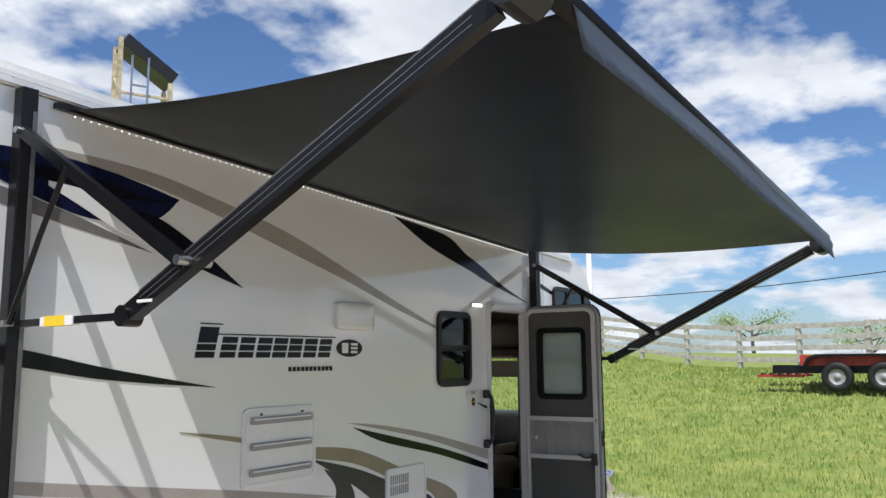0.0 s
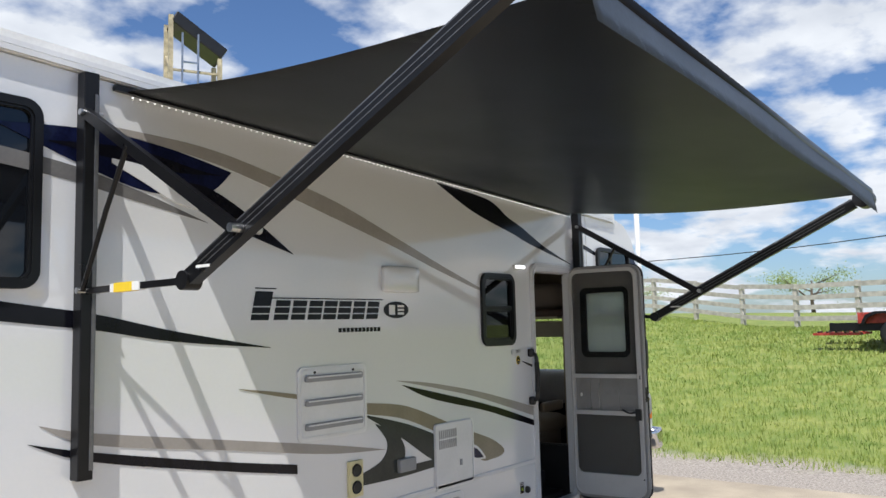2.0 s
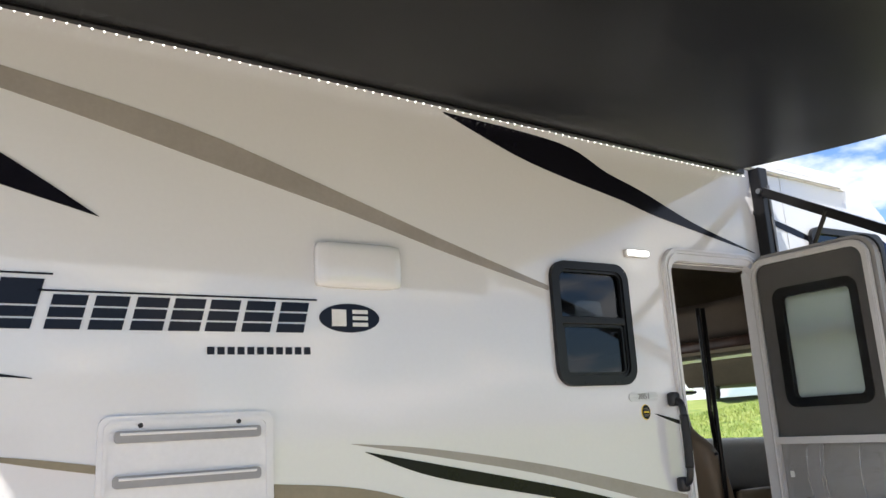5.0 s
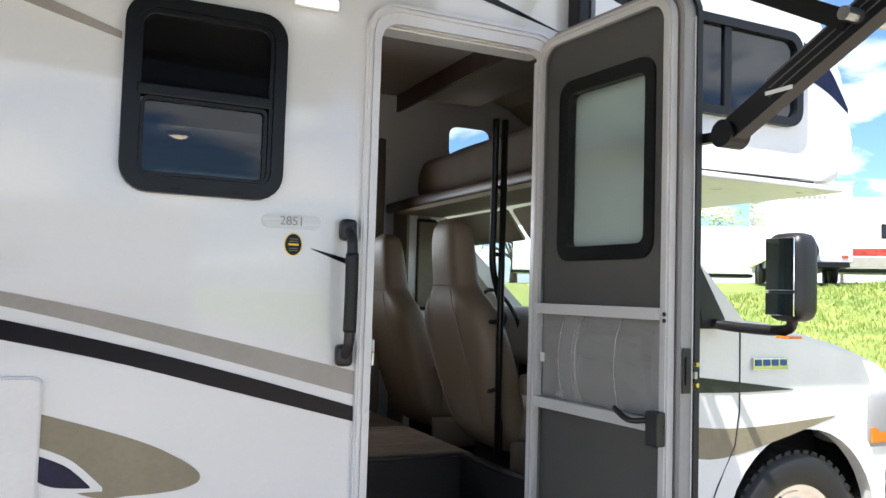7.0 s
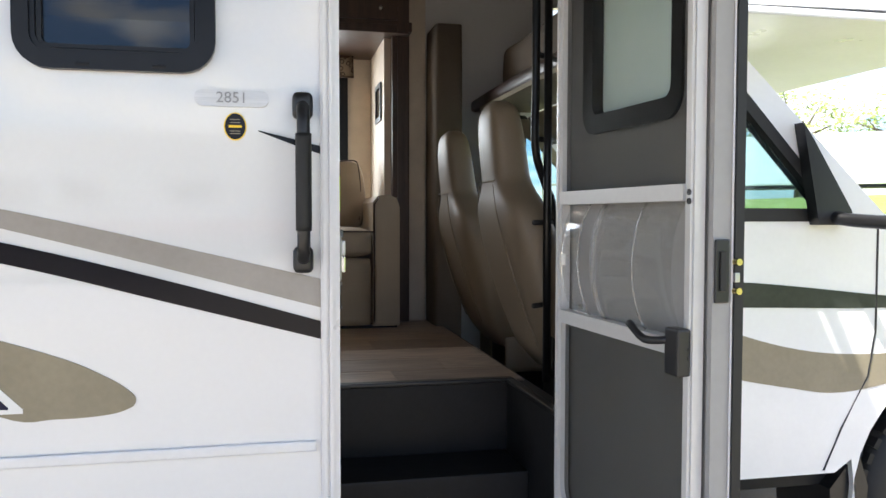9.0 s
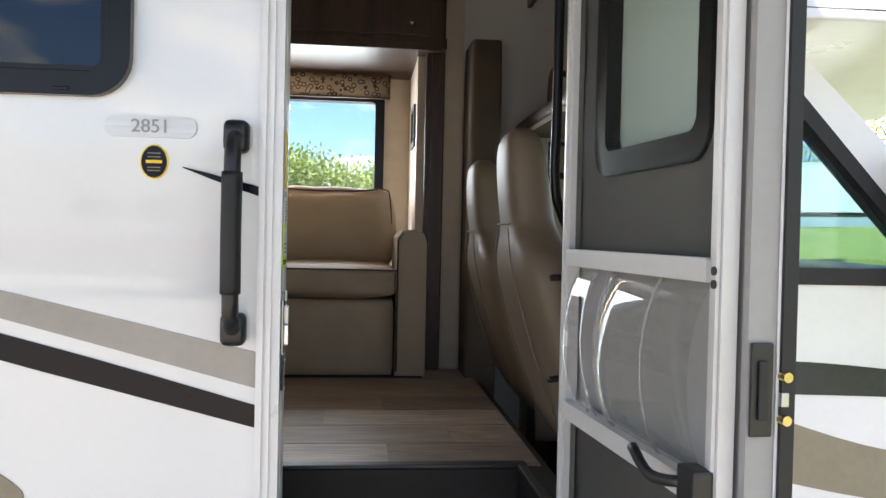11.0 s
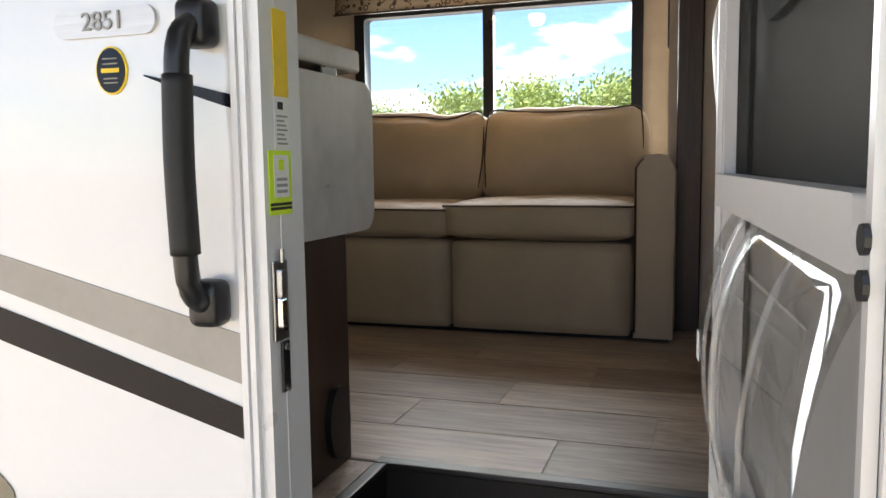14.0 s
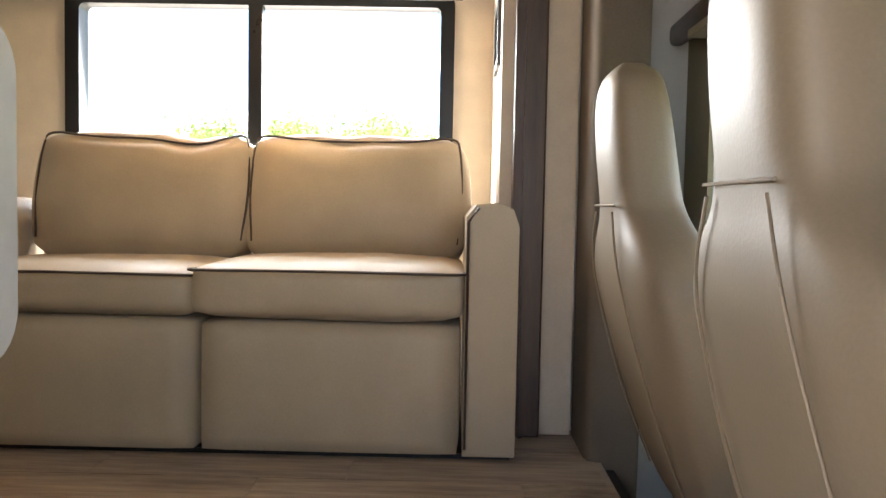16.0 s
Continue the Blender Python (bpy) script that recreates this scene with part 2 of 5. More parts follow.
def awning_fabric():
    m = mat("awning_fabric", (0.010, 0.0095, 0.009), 0.34, var=0.12, scale=2.0, fine=400, bump=0.02, spec=0.42)
    n, l = m.node_tree.nodes, m.node_tree.links
    p, tr, mx = n["Principled BSDF"], n.new("ShaderNodeBsdfTranslucent"), n.new("ShaderNodeMixShader")
    tr.inputs[0].default_value, mx.inputs[0].default_value = (0.16, 0.14, 0.10, 1), 0.006
    l.new(p.outputs[0], mx.inputs[1]); l.new(tr.outputs[0], mx.inputs[2]); l.new(mx.outputs[0], n["Material Output"].inputs[0])
    return m


def valance_fabric():
    m = mat("loop_print_fabric", (0.30, 0.25, 0.19), 0.8, var=0.08, scale=8, fine=200, bump=0.05)
    n, l = m.node_tree.nodes, m.node_tree.links
    p = n["Principled BSDF"]
    tc, vo, mt, mx = n.new("ShaderNodeTexCoord"), n.new("ShaderNodeTexVoronoi"), n.new("ShaderNodeMath"), n.new("ShaderNodeMix")
    mp = n.new("ShaderNodeMapping"); mp.inputs["Scale"].default_value = (1, 0.02, 1)
    vo.inputs["Scale"].default_value = 32
    l.new(tc.outputs["Object"], mp.inputs[0]); l.new(mp.outputs[0], vo.inputs["Vector"])
    mt.operation = "COMPARE"; mt.inputs[1].default_value, mt.inputs[2].default_value = 0.36, 0.08
    l.new(vo.outputs["Distance"], mt.inputs[0])
    mx.data_type = "RGBA"; mx.inputs[7].default_value = (0.05, 0.035, 0.028, 1)
    old = p.inputs["Base Color"].links[0].from_socket
    l.new(mt.outputs[0], mx.inputs[0]); l.new(old, mx.inputs[6]); l.new(mx.outputs[2], p.inputs["Base Color"])
    return m


def ground_mat():
    m = mat("grass_and_gravel", (0.5, 0.5, 0.5), 0.95, bump=0.0)
    n, l = m.node_tree.nodes, m.node_tree.links
    p = n["Principled BSDF"]
    tc = n.new("ShaderNodeTexCoord")
    def noise_node(s, d=5):
        q = n.new("ShaderNodeTexNoise"); q.inputs["Scale"].default_value, q.inputs["Detail"].default_value = s, d
        l.new(tc.outputs["Object"], q.inputs["Vector"]); return q
    def ramp_node(src, p0, c0, p1, c1):
        r = n.new("ShaderNodeValToRGB")
        r.color_ramp.elements[0].position, r.color_ramp.elements[1].position = p0, p1
        r.color_ramp.elements[0].color, r.color_ramp.elements[1].color = (*c0, 1), (*c1, 1)
        l.new(src, r.inputs[0]); return r
    g1 = ramp_node(noise_node(2.2, 8).outputs["Fac"], 0.3, (0.13, 0.20, 0.032), 0.72, (0.29, 0.31, 0.08))
    gr = ramp_node(noise_node(34, 6).outputs["Fac"], 0.3, (0.20, 0.175, 0.15), 0.72, (0.50, 0.44, 0.38))
    sep = n.new("ShaderNodeSeparateXYZ"); l.new(tc.outputs["Object"], sep.inputs[0])
    wob = n.new("ShaderNodeMath"); wob.operation = "MULTIPLY_ADD"; wob.inputs[1].default_value = 2.4
    l.new(noise_node(0.9, 6).outputs["Fac"], wob.inputs[0]); l.new(sep.outputs["X"], wob.inputs[2])
    step = n.new("ShaderNodeMapRange")
    step.inputs["From Min"].default_value, step.inputs["From Max"].default_value = 6.2, 7.0
    l.new(wob.outputs[0], step.inputs["Value"])
    mx = n.new("ShaderNodeMix"); mx.data_type = "RGBA"
    l.new(step.outputs[0], mx.inputs[0]); l.new(gr.outputs[0], mx.inputs[6]); l.new(g1.outputs[0], mx.inputs[7])
    l.new(mx.outputs[2], p.inputs["Base Color"])
    bp = n.new("ShaderNodeBump"); bp.inputs["Strength"].default_value, bp.inputs["Distance"].default_value = 0.6, 0.03
    l.new(noise_node(28, 6).outputs["Fac"], bp.inputs["Height"]); l.new(bp.outputs[0], p.inputs["Normal"])
    return m


def plank_mat():
    m = mat("wood_look_tile", (0.46, 0.36, 0.27), 0.40, color2=(0.19, 0.138, 0.104), scale=3.0, fine=14, bump=0.02, stretch=(1.2, 14, 1), island=0.24)
    return m


M_AWNING, M_LOOP, M_GROUND, M_PLANK = awning_fabric(), valance_fabric(), ground_mat(), plank_mat()


# ---- builders ----
def thing(name, label, category, group="", kind="", at=(0, 0, 0), rz=0.0):
    e = new(name)
    e.empty_display_size = 0.1
    e.matrix_world = pose(*at, 0, 0, rz)
    return tagged(e, label, category, group, kind)


def part(name, bm, material, parent=None, label="", smooth=False):
    me = bpy.data.meshes.new(name)
    bmesh.ops.recalc_face_normals(bm, faces=bm.faces[:])
    bm.to_mesh(me)
    bm.free()
    me.materials.append(material)
    if smooth:
        for f in me.polygons:
            f.use_smooth = True
    ob = new(name, me)
    if parent is not None:
        ob.parent = parent
    return tagged(ob, label) if label else ob


def box(x0, x1, y0, y1, z0, z1, bevel=0.0, seg=2, bm=None):
    own = bmesh.new()
    bmesh.ops.create_cube(own, size=1)
    for v in own.verts:
        v.co = Vector(((x0 + x1) / 2 + v.co.x * (x1 - x0), (y0 + y1) / 2 + v.co.y * (y1 - y0), (z0 + z1) / 2 + v.co.z * (z1 - z0)))
    if bevel:
        bmesh.ops.bevel(own, geom=own.edges[:], offset=bevel, segments=seg, profile=0.6, affect="EDGES")
    if bm is None:
        return own
    tmp = bpy.data.meshes.new("tmp")
    own.to_mesh(tmp); own.free(); bm.from_mesh(tmp); bpy.data.meshes.remove(tmp)
    return bm


def soft_box(x0, x1, y0, y1, z0, z1, r, puff=0.0, cuts=6, wob=0.0, seed=0):
    """A padded block: rounded edges, faces bulging by puff."""
    bm = bmesh.new()
    bmesh.ops.create_cube(bm, size=2)
    bmesh.ops.subdivide_edges(bm, edges=bm.edges[:], cuts=cuts, use_grid_fill=True)
    h = Vector(((x1 - x0) / 2, (y1 - y0) / 2, (z1 - z0) / 2))
    c = Vector(((x0 + x1) / 2, (y0 + y1) / 2, (z0 + z1) / 2))
    for v in bm.verts:
        u = v.co.copy()
        q = Vector([math.copysign(min(1, abs(t) ** 0.75), t) for t in u])
        pos = Vector((q.x * h.x, q.y * h.y, q.z * h.z))
        inner = Vector([max(-h[i] + r, min(h[i] - r, pos[i])) for i in range(3)])
        d = pos - inner
        if d.length > 1e-6:
            pos = inner + d.normalized() * min(d.length, r)
        for i in range(3):
            j, k = (i + 1) % 3, (i + 2) % 3
            if abs(u[i]) > 0.99:
                pos[i] += math.copysign(puff * (1 - u[j] ** 2) * (1 - u[k] ** 2), u[i])
        if wob:
            pos += wob * Vector(noise.noise_vector(pos * 7 + Vector((seed, 0, 0))))
        v.co = c + pos
    return bm


def prism(pts, y0, y1, bm=None):
    """An outline in x, z drawn out from y0 to y1."""
    bm = bm or bmesh.new()
    a = [bm.verts.new((x, y0, z)) for x, z in pts]
    b = [bm.verts.new((x, y1, z)) for x, z in pts]
    bm.faces.new(a), bm.faces.new(b[::-1])
    for i in range(len(pts)):
        j = (i + 1) % len(pts)
        bm.faces.new((a[i], b[i], b[j], a[j]))
    return bm


def rrect(x0, x1, z0, z1, r, n=6):
    pts = []
    for cx, cz, a0 in ((x1 - r, z1 - r, 0), (x0 + r, z1 - r, 90), (x0 + r, z0 + r, 180), (x1 - r, z0 + r, 270)):
        for i in range(n + 1):
            a = radians(a0 + 90 * i / n)
            pts.append((cx + r * math.cos(a), cz + r * math.sin(a)))
    return pts


def ring(outer, inner, y0, y1, bm=None):
    bm = bm or bmesh.new()
    n = len(outer)
    v = [[bm.verts.new((x, y, z)) for x, z in loop] for loop, y in ((outer, y0), (outer, y1), (inner, y1), (inner, y0))]
    for k in range(4):
        a, b = v[k], v[(k + 1) % 4]
        for i in range(n):
            j = (i + 1) % n
            bm.faces.new((a[i], a[j], b[j], b[i]))
    return bm


def turned(bm, m):
    bm.transform(m)
    return bm


SIDE = Matrix(((0, 1, 0, 0), (1, 0, 0, 0), (0, 0, 1, 0), (0, 0, 0, 1)))   # swaps x and y: panels that stand along y


def tube(pts, r, n=10, bm=None, r2=None):
    bm = bm or bmesh.new()
    pts = [Vector(p) for p in pts]
    rows = []
    for i, p in enumerate(pts):
        d = (pts[min(i + 1, len(pts) - 1)] - pts[max(i - 1, 0)]).normalized()
        s = d.cross(Vector((0.31, 0.2, 0.93)) if abs(d.z) < 0.9 else Vector((1, 0, 0))).normalized()
        t = d.cross(s)
        rad = r if r2 is None else r + (r2 - r) * i / (len(pts) - 1)
        rows.append([bm.verts.new(p + rad * (math.cos(2 * math.pi * k / n) * s + math.sin(2 * math.pi * k / n) * t)) for k in range(n)])
    for a, b in zip(rows, rows[1:]):
        for k in range(n):
            bm.faces.new((a[k], a[(k + 1) % n], b[(k + 1) % n], b[k]))
    bm.faces.new(rows[0][::-1]), bm.faces.new(rows[-1])
    return bm


def beam(p, q, w, h, bm=None):
    """A bar of w (along x) by h from p to q, which differ in y and z."""
    p, q = Vector(p), Vector(q)
    d = (q - p).normalized()
    s = Vector((1, 0, 0))
    t = d.cross(s).normalized()
    bm = bm or bmesh.new()
    rows = [[bm.verts.new(c + s * a * w / 2 + t * b * h / 2) for a, b in ((-1, -1), (1, -1), (1, 1), (-1, 1))] for c in (p, q)]
    for k in range(4):
        bm.faces.new((rows[0][k], rows[0][(k + 1) % 4], rows[1][(k + 1) % 4], rows[1][k]))
    bm.faces.new(rows[0][::-1]), bm.faces.new(rows[1])
    return bm


def lathe(profile, n=40, bm=None):
    """Turns (radius, y) round the y axis."""
    bm = bm or bmesh.new()
    rows = [[bm.verts.new((r * math.cos(2 * math.pi * k / n), y, r * math.sin(2 * math.pi * k / n))) for k in range(n)] for r, y in profile]
    for a, b in zip(rows, rows[1:]):
        for k in range(n):
            bm.faces.new((a[k], a[(k + 1) % n], b[(k + 1) % n], b[k]))
    return bm


def grid_wall(xs, zs, holes, y0, y1):
    """A wall with rectangular holes (x0, x1, z0, z1) through it."""
    for h in holes:
        xs, zs = xs + list(h[:2]), zs + list(h[2:])
    xs, zs = sorted(set(xs)), sorted(set(zs))
    solid = lambda i, k: 0 <= i < len(xs) - 1 and 0 <= k < len(zs) - 1 and not any(
        h[0] - 1e-6 <= xs[i] and xs[i + 1] <= h[1] + 1e-6 and h[2] - 1e-6 <= zs[k] and zs[k + 1] <= h[3] + 1e-6 for h in holes)
    bm, cache = bmesh.new(), {}
    def v(i, y, k):
        key = (i, y, k)
        if key not in cache:
            cache[key] = bm.verts.new((xs[i], y, zs[k]))
        return cache[key]
    for i in range(len(xs) - 1):
        for k in range(len(zs) - 1):
            if not solid(i, k):
                continue
            for y in (y0, y1):
                bm.faces.new((v(i, y, k), v(i + 1, y, k), v(i + 1, y, k + 1), v(i, y, k + 1)))
            for di, dk, e in ((-1, 0, ((i, k), (i, k + 1))), (1, 0, ((i + 1, k), (i + 1, k + 1))), (0, -1, ((i, k), (i + 1, k))), (0, 1, ((i, k + 1), (i + 1, k + 1)))):
                if not solid(i + di, k + dk):
                    (a, b), (c, d) = e
                    bm.faces.new((v(a, y0, b), v(c, y0, d), v(c, y1, d), v(a, y1, b)))
    return bm


def spline(pts, n=6):
    """A smooth line through the points (Catmull-Rom)."""
    out = []
    for i in range(len(pts) - 1):
        p = [Vector(pts[max(0, min(len(pts) - 1, i + k))]) for k in (-1, 0, 1, 2)]
        for j in range(n):
            t = j / n
            out.append(0.5 * ((2 * p[1]) + (p[2] - p[0]) * t + (2 * p[0] - 5 * p[1] + 4 * p[2] - p[3]) * t * t + (3 * p[1] - p[0] - 3 * p[2] + p[3]) * t ** 3))
    out.append(Vector(pts[-1]))
    return [tuple(q) for q in out]


def decal(name, upper, lower, material, parent, label="", proud=0.003, y=0.0):
    """A vinyl stripe between two smooth edges, each given in x, z."""
    return part(name, prism(spline(upper) + spline(lower)[::-1], y - proud, y + 0.001), material, parent, label)


def text(name, words, size, material, parent, m, extrude=0.001, label=""):
    cu = bpy.data.curves.new(name, "FONT")
    cu.body, cu.size, cu.extrude, cu.align_x, cu.align_y = words, size, extrude, "CENTER", "CENTER"
    tmp = bpy.data.objects.new(name, cu)
    me = bpy.data.meshes.new_from_object(tmp)
    bpy.data.objects.remove(tmp)
    me.transform(m)
    me.materials.append(material)
    ob = new(name, me)
    ob.parent = parent
    return tagged(ob, label) if label else ob


FACE_OUT = lambda x, y, z: pose(x, y, z, 90, 0, 0)   # lettering on the side wall, read from outside


# ---- ground ----
def rise(x, y):
    """Height of the ground: a flat pad, then a gentle slope up to the fence."""
    t = max(0.0, min(1.0, (x - 4.0) / 19.0))
    u = max(0.0, min(1.0, (y - 4.0) / 8.0))
    return 1.45 * t * t * (3 - 2 * t) + 0.75 * u * u * (3 - 2 * u)


def ground_sheet():
    bm = bmesh.new()
    ticks = lambda lo, hi: sorted(set([lo, -400, -150, -60] + [-30 + 1.5 * i for i in range(61)] + [75, 110, 200, 450, hi]))
    xs, ys = ticks(-1500, 1500), ticks(-1500, 1500)
    vs = [[bm.verts.new((x, y, rise(x, y))) for y in ys] for x in xs]
    for i in range(len(xs) - 1):
        for j in range(len(ys) - 1):
            bm.faces.new((vs[i][j], vs[i + 1][j], vs[i + 1][j + 1], vs[i][j + 1]))
    return tagged(part("ground", bm, M_GROUND, smooth=True), "sunlit rough grass field with a bare gravel edge", "ground", kind="structure")


ground_sheet()
pad = tagged(part("pavement", box(-16, 3.9, -9, 5, -0.2, 0.012, 0.01), M_CONCRETE), "pale tan concrete parking pad with dusty stains", "pavement", kind="structure")


# ---- motorhome body ----
ROOF = lambda x: 2.80 - 0.04 * (x - 0.66)
REAR, FRONT, CAPX, BACK = -5.1, 0.98, 2.2, 2.2
FLOOR = 0.82
rv = thing("motorhome", "white motorhome with dark swoosh graphics, parked with its awning out", "motorhome")
DOOR = (0.04, 0.635, 0.42, 2.26)
WIN = (-0.648, -0.265, 1.712, 2.196)
BIGWIN = (-4.9, -3.84, 2.06, 2.77)
side = grid_wall([REAR, FRONT], [0.42, 2.782], [DOOR, WIN, BIGWIN, (-1.63, -0.98, 0.48, 0.72)], 0.0, 0.05)
part("side_wall", side, M_WHITE, rv, "glossy white fibreglass side wall")
# the strip between the square wall and the sloping roof edge
part("upper_wall", prism([(REAR, 2.782), (FRONT, 2.782), (FRONT, ROOF(FRONT) - 0.004), (REAR, ROOF(REAR) - 0.004)], 0.0, 0.05), M_WHITE, rv)
part("roof", prism([(REAR, ROOF(REAR)), (1.55, ROOF(1.55)), (1.55, ROOF(1.55) + 0.09), (REAR, ROOF(REAR) + 0.09)], -0.015, BACK + 0.01), M_ROOF, rv, "white roof with a rounded edge")
for off, hh in ((-0.03, 0.035), (-0.022, 0.065)):
    part("roof_rail", prism([(REAR, ROOF(REAR) + hh - 0.03), (1.5, ROOF(1.5) + hh - 0.03), (1.5, ROOF(1.5) + hh - 0.008), (REAR, ROOF(REAR) + hh - 0.008)], off, -0.016), M_ALU, rv)
part("rear_wall", box(REAR - 0.05, REAR, 0, BACK, 0.42, 2.9), M_WHITE, rv)
SLIDE = (-2.1, 0.56, FLOOR - 0.06, 2.30)
part("far_wall", grid_wall([REAR, FRONT], [0.42, 2.8], [SLIDE], BACK - 0.05, BACK), M_WHITE, rv)
part("floor_deck", box(REAR, 0.70, 0.555, BACK - 0.05, 0.70, FLOOR - 0.006), M_STEP, rv)
part("floor_side", box(REAR, -0.045, 0.05, 0.555, 0.70, FLOOR - 0.006), M_STEP, rv)
part("underbody", box(REAR + 0.1, 1.2, 0.1, BACK - 0.1, 0.40, 0.46), M_STEP, rv)
part("ceiling_panel", box(REAR, 1.5, 0.05, BACK - 0.05, 2.62, 2.68), M_CEIL, rv, "beige interior ceiling")

# cap over the cab
cap_side = [(FRONT, 1.93), (2.02, 1.93), (2.16, 1.99), (2.2, 2.12), (2.12, 2.42), (1.98, 2.62), (1.78, 2.76), (1.5, 2.83), (FRONT, ROOF(FRONT) - 0.003)]
cap = bmesh.new()
prism(cap_side, -0.002, BACK + 0.002, cap)
bmesh.ops.bevel(cap, geom=[e for e in cap.edges if all(v.co.x > 1.9 for v in e.verts)], offset=0.05, segments=3, affect="EDGES")
bmesh.ops.delete(cap, geom=[f for f in cap.faces if all(abs(v.co.x - FRONT) < 1e-4 for v in f.verts)], context="FACES_ONLY")
far_face = max((f for f in cap.faces if f.normal.y ** 2 > 0.98 and f.calc_center_median().y > 1), key=lambda f: f.calc_area())
edges = list(far_face.edges)
bmesh.ops.delete(cap, geom=[far_face], context="FACES_ONLY")
loop = [cap.verts.new((x, BACK + 0.002, z)) for x, z in rrect(1.34, 1.62, 2.29, 2.49, 0.05, 3)]
edges += [cap.edges.new((loop[i], loop[(i + 1) % len(loop)])) for i in range(len(loop))]
bmesh.ops.triangle_fill(cap, use_beauty=True, edges=edges)
part("over_cab_cap", cap, M_WHITE, rv, "rounded white over-cab bunk nose", smooth=False)
part("cap_moulding", box(FRONT, 2.08, -0.012, BACK + 0.012, 1.905, 1.928, 0.006), M_ALU, rv)
capwin = part("cap_window", ring(rrect(1.15, 1.83, 2.14, 2.52, 0.07), rrect(1.185, 1.795, 2.175, 2.485, 0.045), -0.028, -0.003), M_BLKALU, rv, "dark tinted bunk window")
part("pane", prism(rrect(1.18, 1.80, 2.17, 2.49, 0.04), -0.010, -0.004), M_DARKGLASS, capwin)
part("mullion", box(1.42, 1.455, -0.02, -0.0105, 2.175, 2.485), M_BLKALU, capwin)
decal("stripe", [(0.72, 2.57), (1.05, 2.50), (1.4, 2.40)], [(0.72, 2.55), (1.05, 2.46), (1.4, 2.40)], M_BLACK, rv)
decal("stripe", [(1.86, 2.50), (2.0, 2.42), (2.12, 2.26)], [(1.86, 2.36), (2.0, 2.31), (2.12, 2.24)], M_NAVY, rv)


def side_window(x0, x1, z0, z1, split, name="window"):
    w = part(name, ring(rrect(x0, x1, z0, z1, 0.075), rrect(x0 + 0.035, x1 - 0.035, z0 + 0.035, z1 - 0.035, 0.045), -0.022, 0.03), M_BLKALU, rv, "dark tinted window in a rounded black frame")
    part("pane", prism(rrect(x0 + 0.03, x1 - 0.03, z0 + 0.03, z1 - 0.03, 0.04), 0.004, 0.01), M_TINT if split else M_DARKGLASS, w)
    part("trim", ring(rrect(x0 + 0.034, x1 - 0.034, z0 + 0.034, z1 - 0.034, 0.045), rrect(x0 + 0.046, x1 - 0.046, z0 + 0.046, z1 - 0.046, 0.035), -0.014, 0.002), M_BLKALU, w)
    if split:
        zm = z0 + 0.52 * (z1 - z0)
        part("rail", box(x0 + 0.035, x1 - 0.035, -0.016, 0.003, zm - 0.016, zm + 0.016, 0.004), M_BLKALU, w)
        part("sash", ring(rrect(x0 + 0.048, x1 - 0.048, z0 + 0.048, zm - 0.017, 0.02), rrect(x0 + 0.058, x1 - 0.058, z0 + 0.058, zm - 0.027, 0.014), -0.008, 0.003), M_BLKALU, w)
        for fx in (0.3, 0.68):
            part("weep_cover", box(x0 + fx * (x1 - x0), x0 + fx * (x1 - x0) + 0.03, -0.026, -0.022, z0 + 0.008, z0 + 0.015, 0.002), M_BLKALU, w)
    return w


side_window(-0.674, -0.240, 1.688, 2.220, True)
side_window(-4.93, -3.81, 2.03, 2.81, False)

# vinyl graphics
decal("swoosh", [(-3.98, 2.70), (-3.55, 2.735), (-3.2, 2.71), (-2.85, 2.645)], [(-3.98, 2.69), (-3.6, 2.56), (-3.3, 2.49), (-3.0, 2.52), (-2.85, 2.645)], M_NAVY, rv, "deep blue swoosh with a dark edge")
decal("swoosh", [(-3.78, 2.655), (-3.4, 2.68), (-3.05, 2.63), (-2.9, 2.62)], [(-3.78, 2.65), (-3.5, 2.62), (-3.2, 2.60), (-2.9, 2.62)], M_BLACK, rv, proud=0.005)
decal("swoosh", [(-3.25, 2.56), (-3.0, 2.55), (-2.75, 2.44), (-2.44, 2.25)], [(-3.25, 2.54), (-3.02, 2.42), (-2.8, 2.35), (-2.44, 2.25)], M_BLACK, rv, proud=0.0055)
decal("chrome_streak", [(-3.5, 2.62), (-3.3, 2.60), (-3.1, 2.50), (-2.9, 2.42)], [(-3.5, 2.60), (-3.34, 2.53), (-3.15, 2.45), (-2.9, 2.42)], M_WHITE, rv, proud=0.007)
decal("stripe", [(-4.6, 2.66), (-3.79, 2.58), (-3.4, 2.50), (-2.99, 2.375)], [(-4.6, 2.59), (-3.79, 2.51), (-3.4, 2.445), (-2.99, 2.375)], M_GREY, rv, proud=0.002)
decal("stripe", [(-3.55, 2.765), (-3.03, 2.75), (-2.6, 2.68), (-2.11, 2.575), (-1.57, 2.40), (-1.16, 2.262), (-0.68, 2.11)], [(-3.55, 2.74), (-3.03, 2.69), (-2.6, 2.60), (-2.11, 2.475), (-1.57, 2.335), (-1.16, 2.215), (-0.68, 2.09)], M_TAUPE, rv, "broad taupe arc stripe")
decal("stripe", [(-1.15, 2.815), (-0.55, 2.765), (-0.284, 2.659), (-0.068, 2.589), (0.262, 2.462), (0.69, 2.342)], [(-1.15, 2.81), (-0.8, 2.675), (-0.518, 2.60), (-0.195, 2.53), (0.026, 2.472), (0.69, 2.34)], M_BLACK, rv, "pointed black stripe")
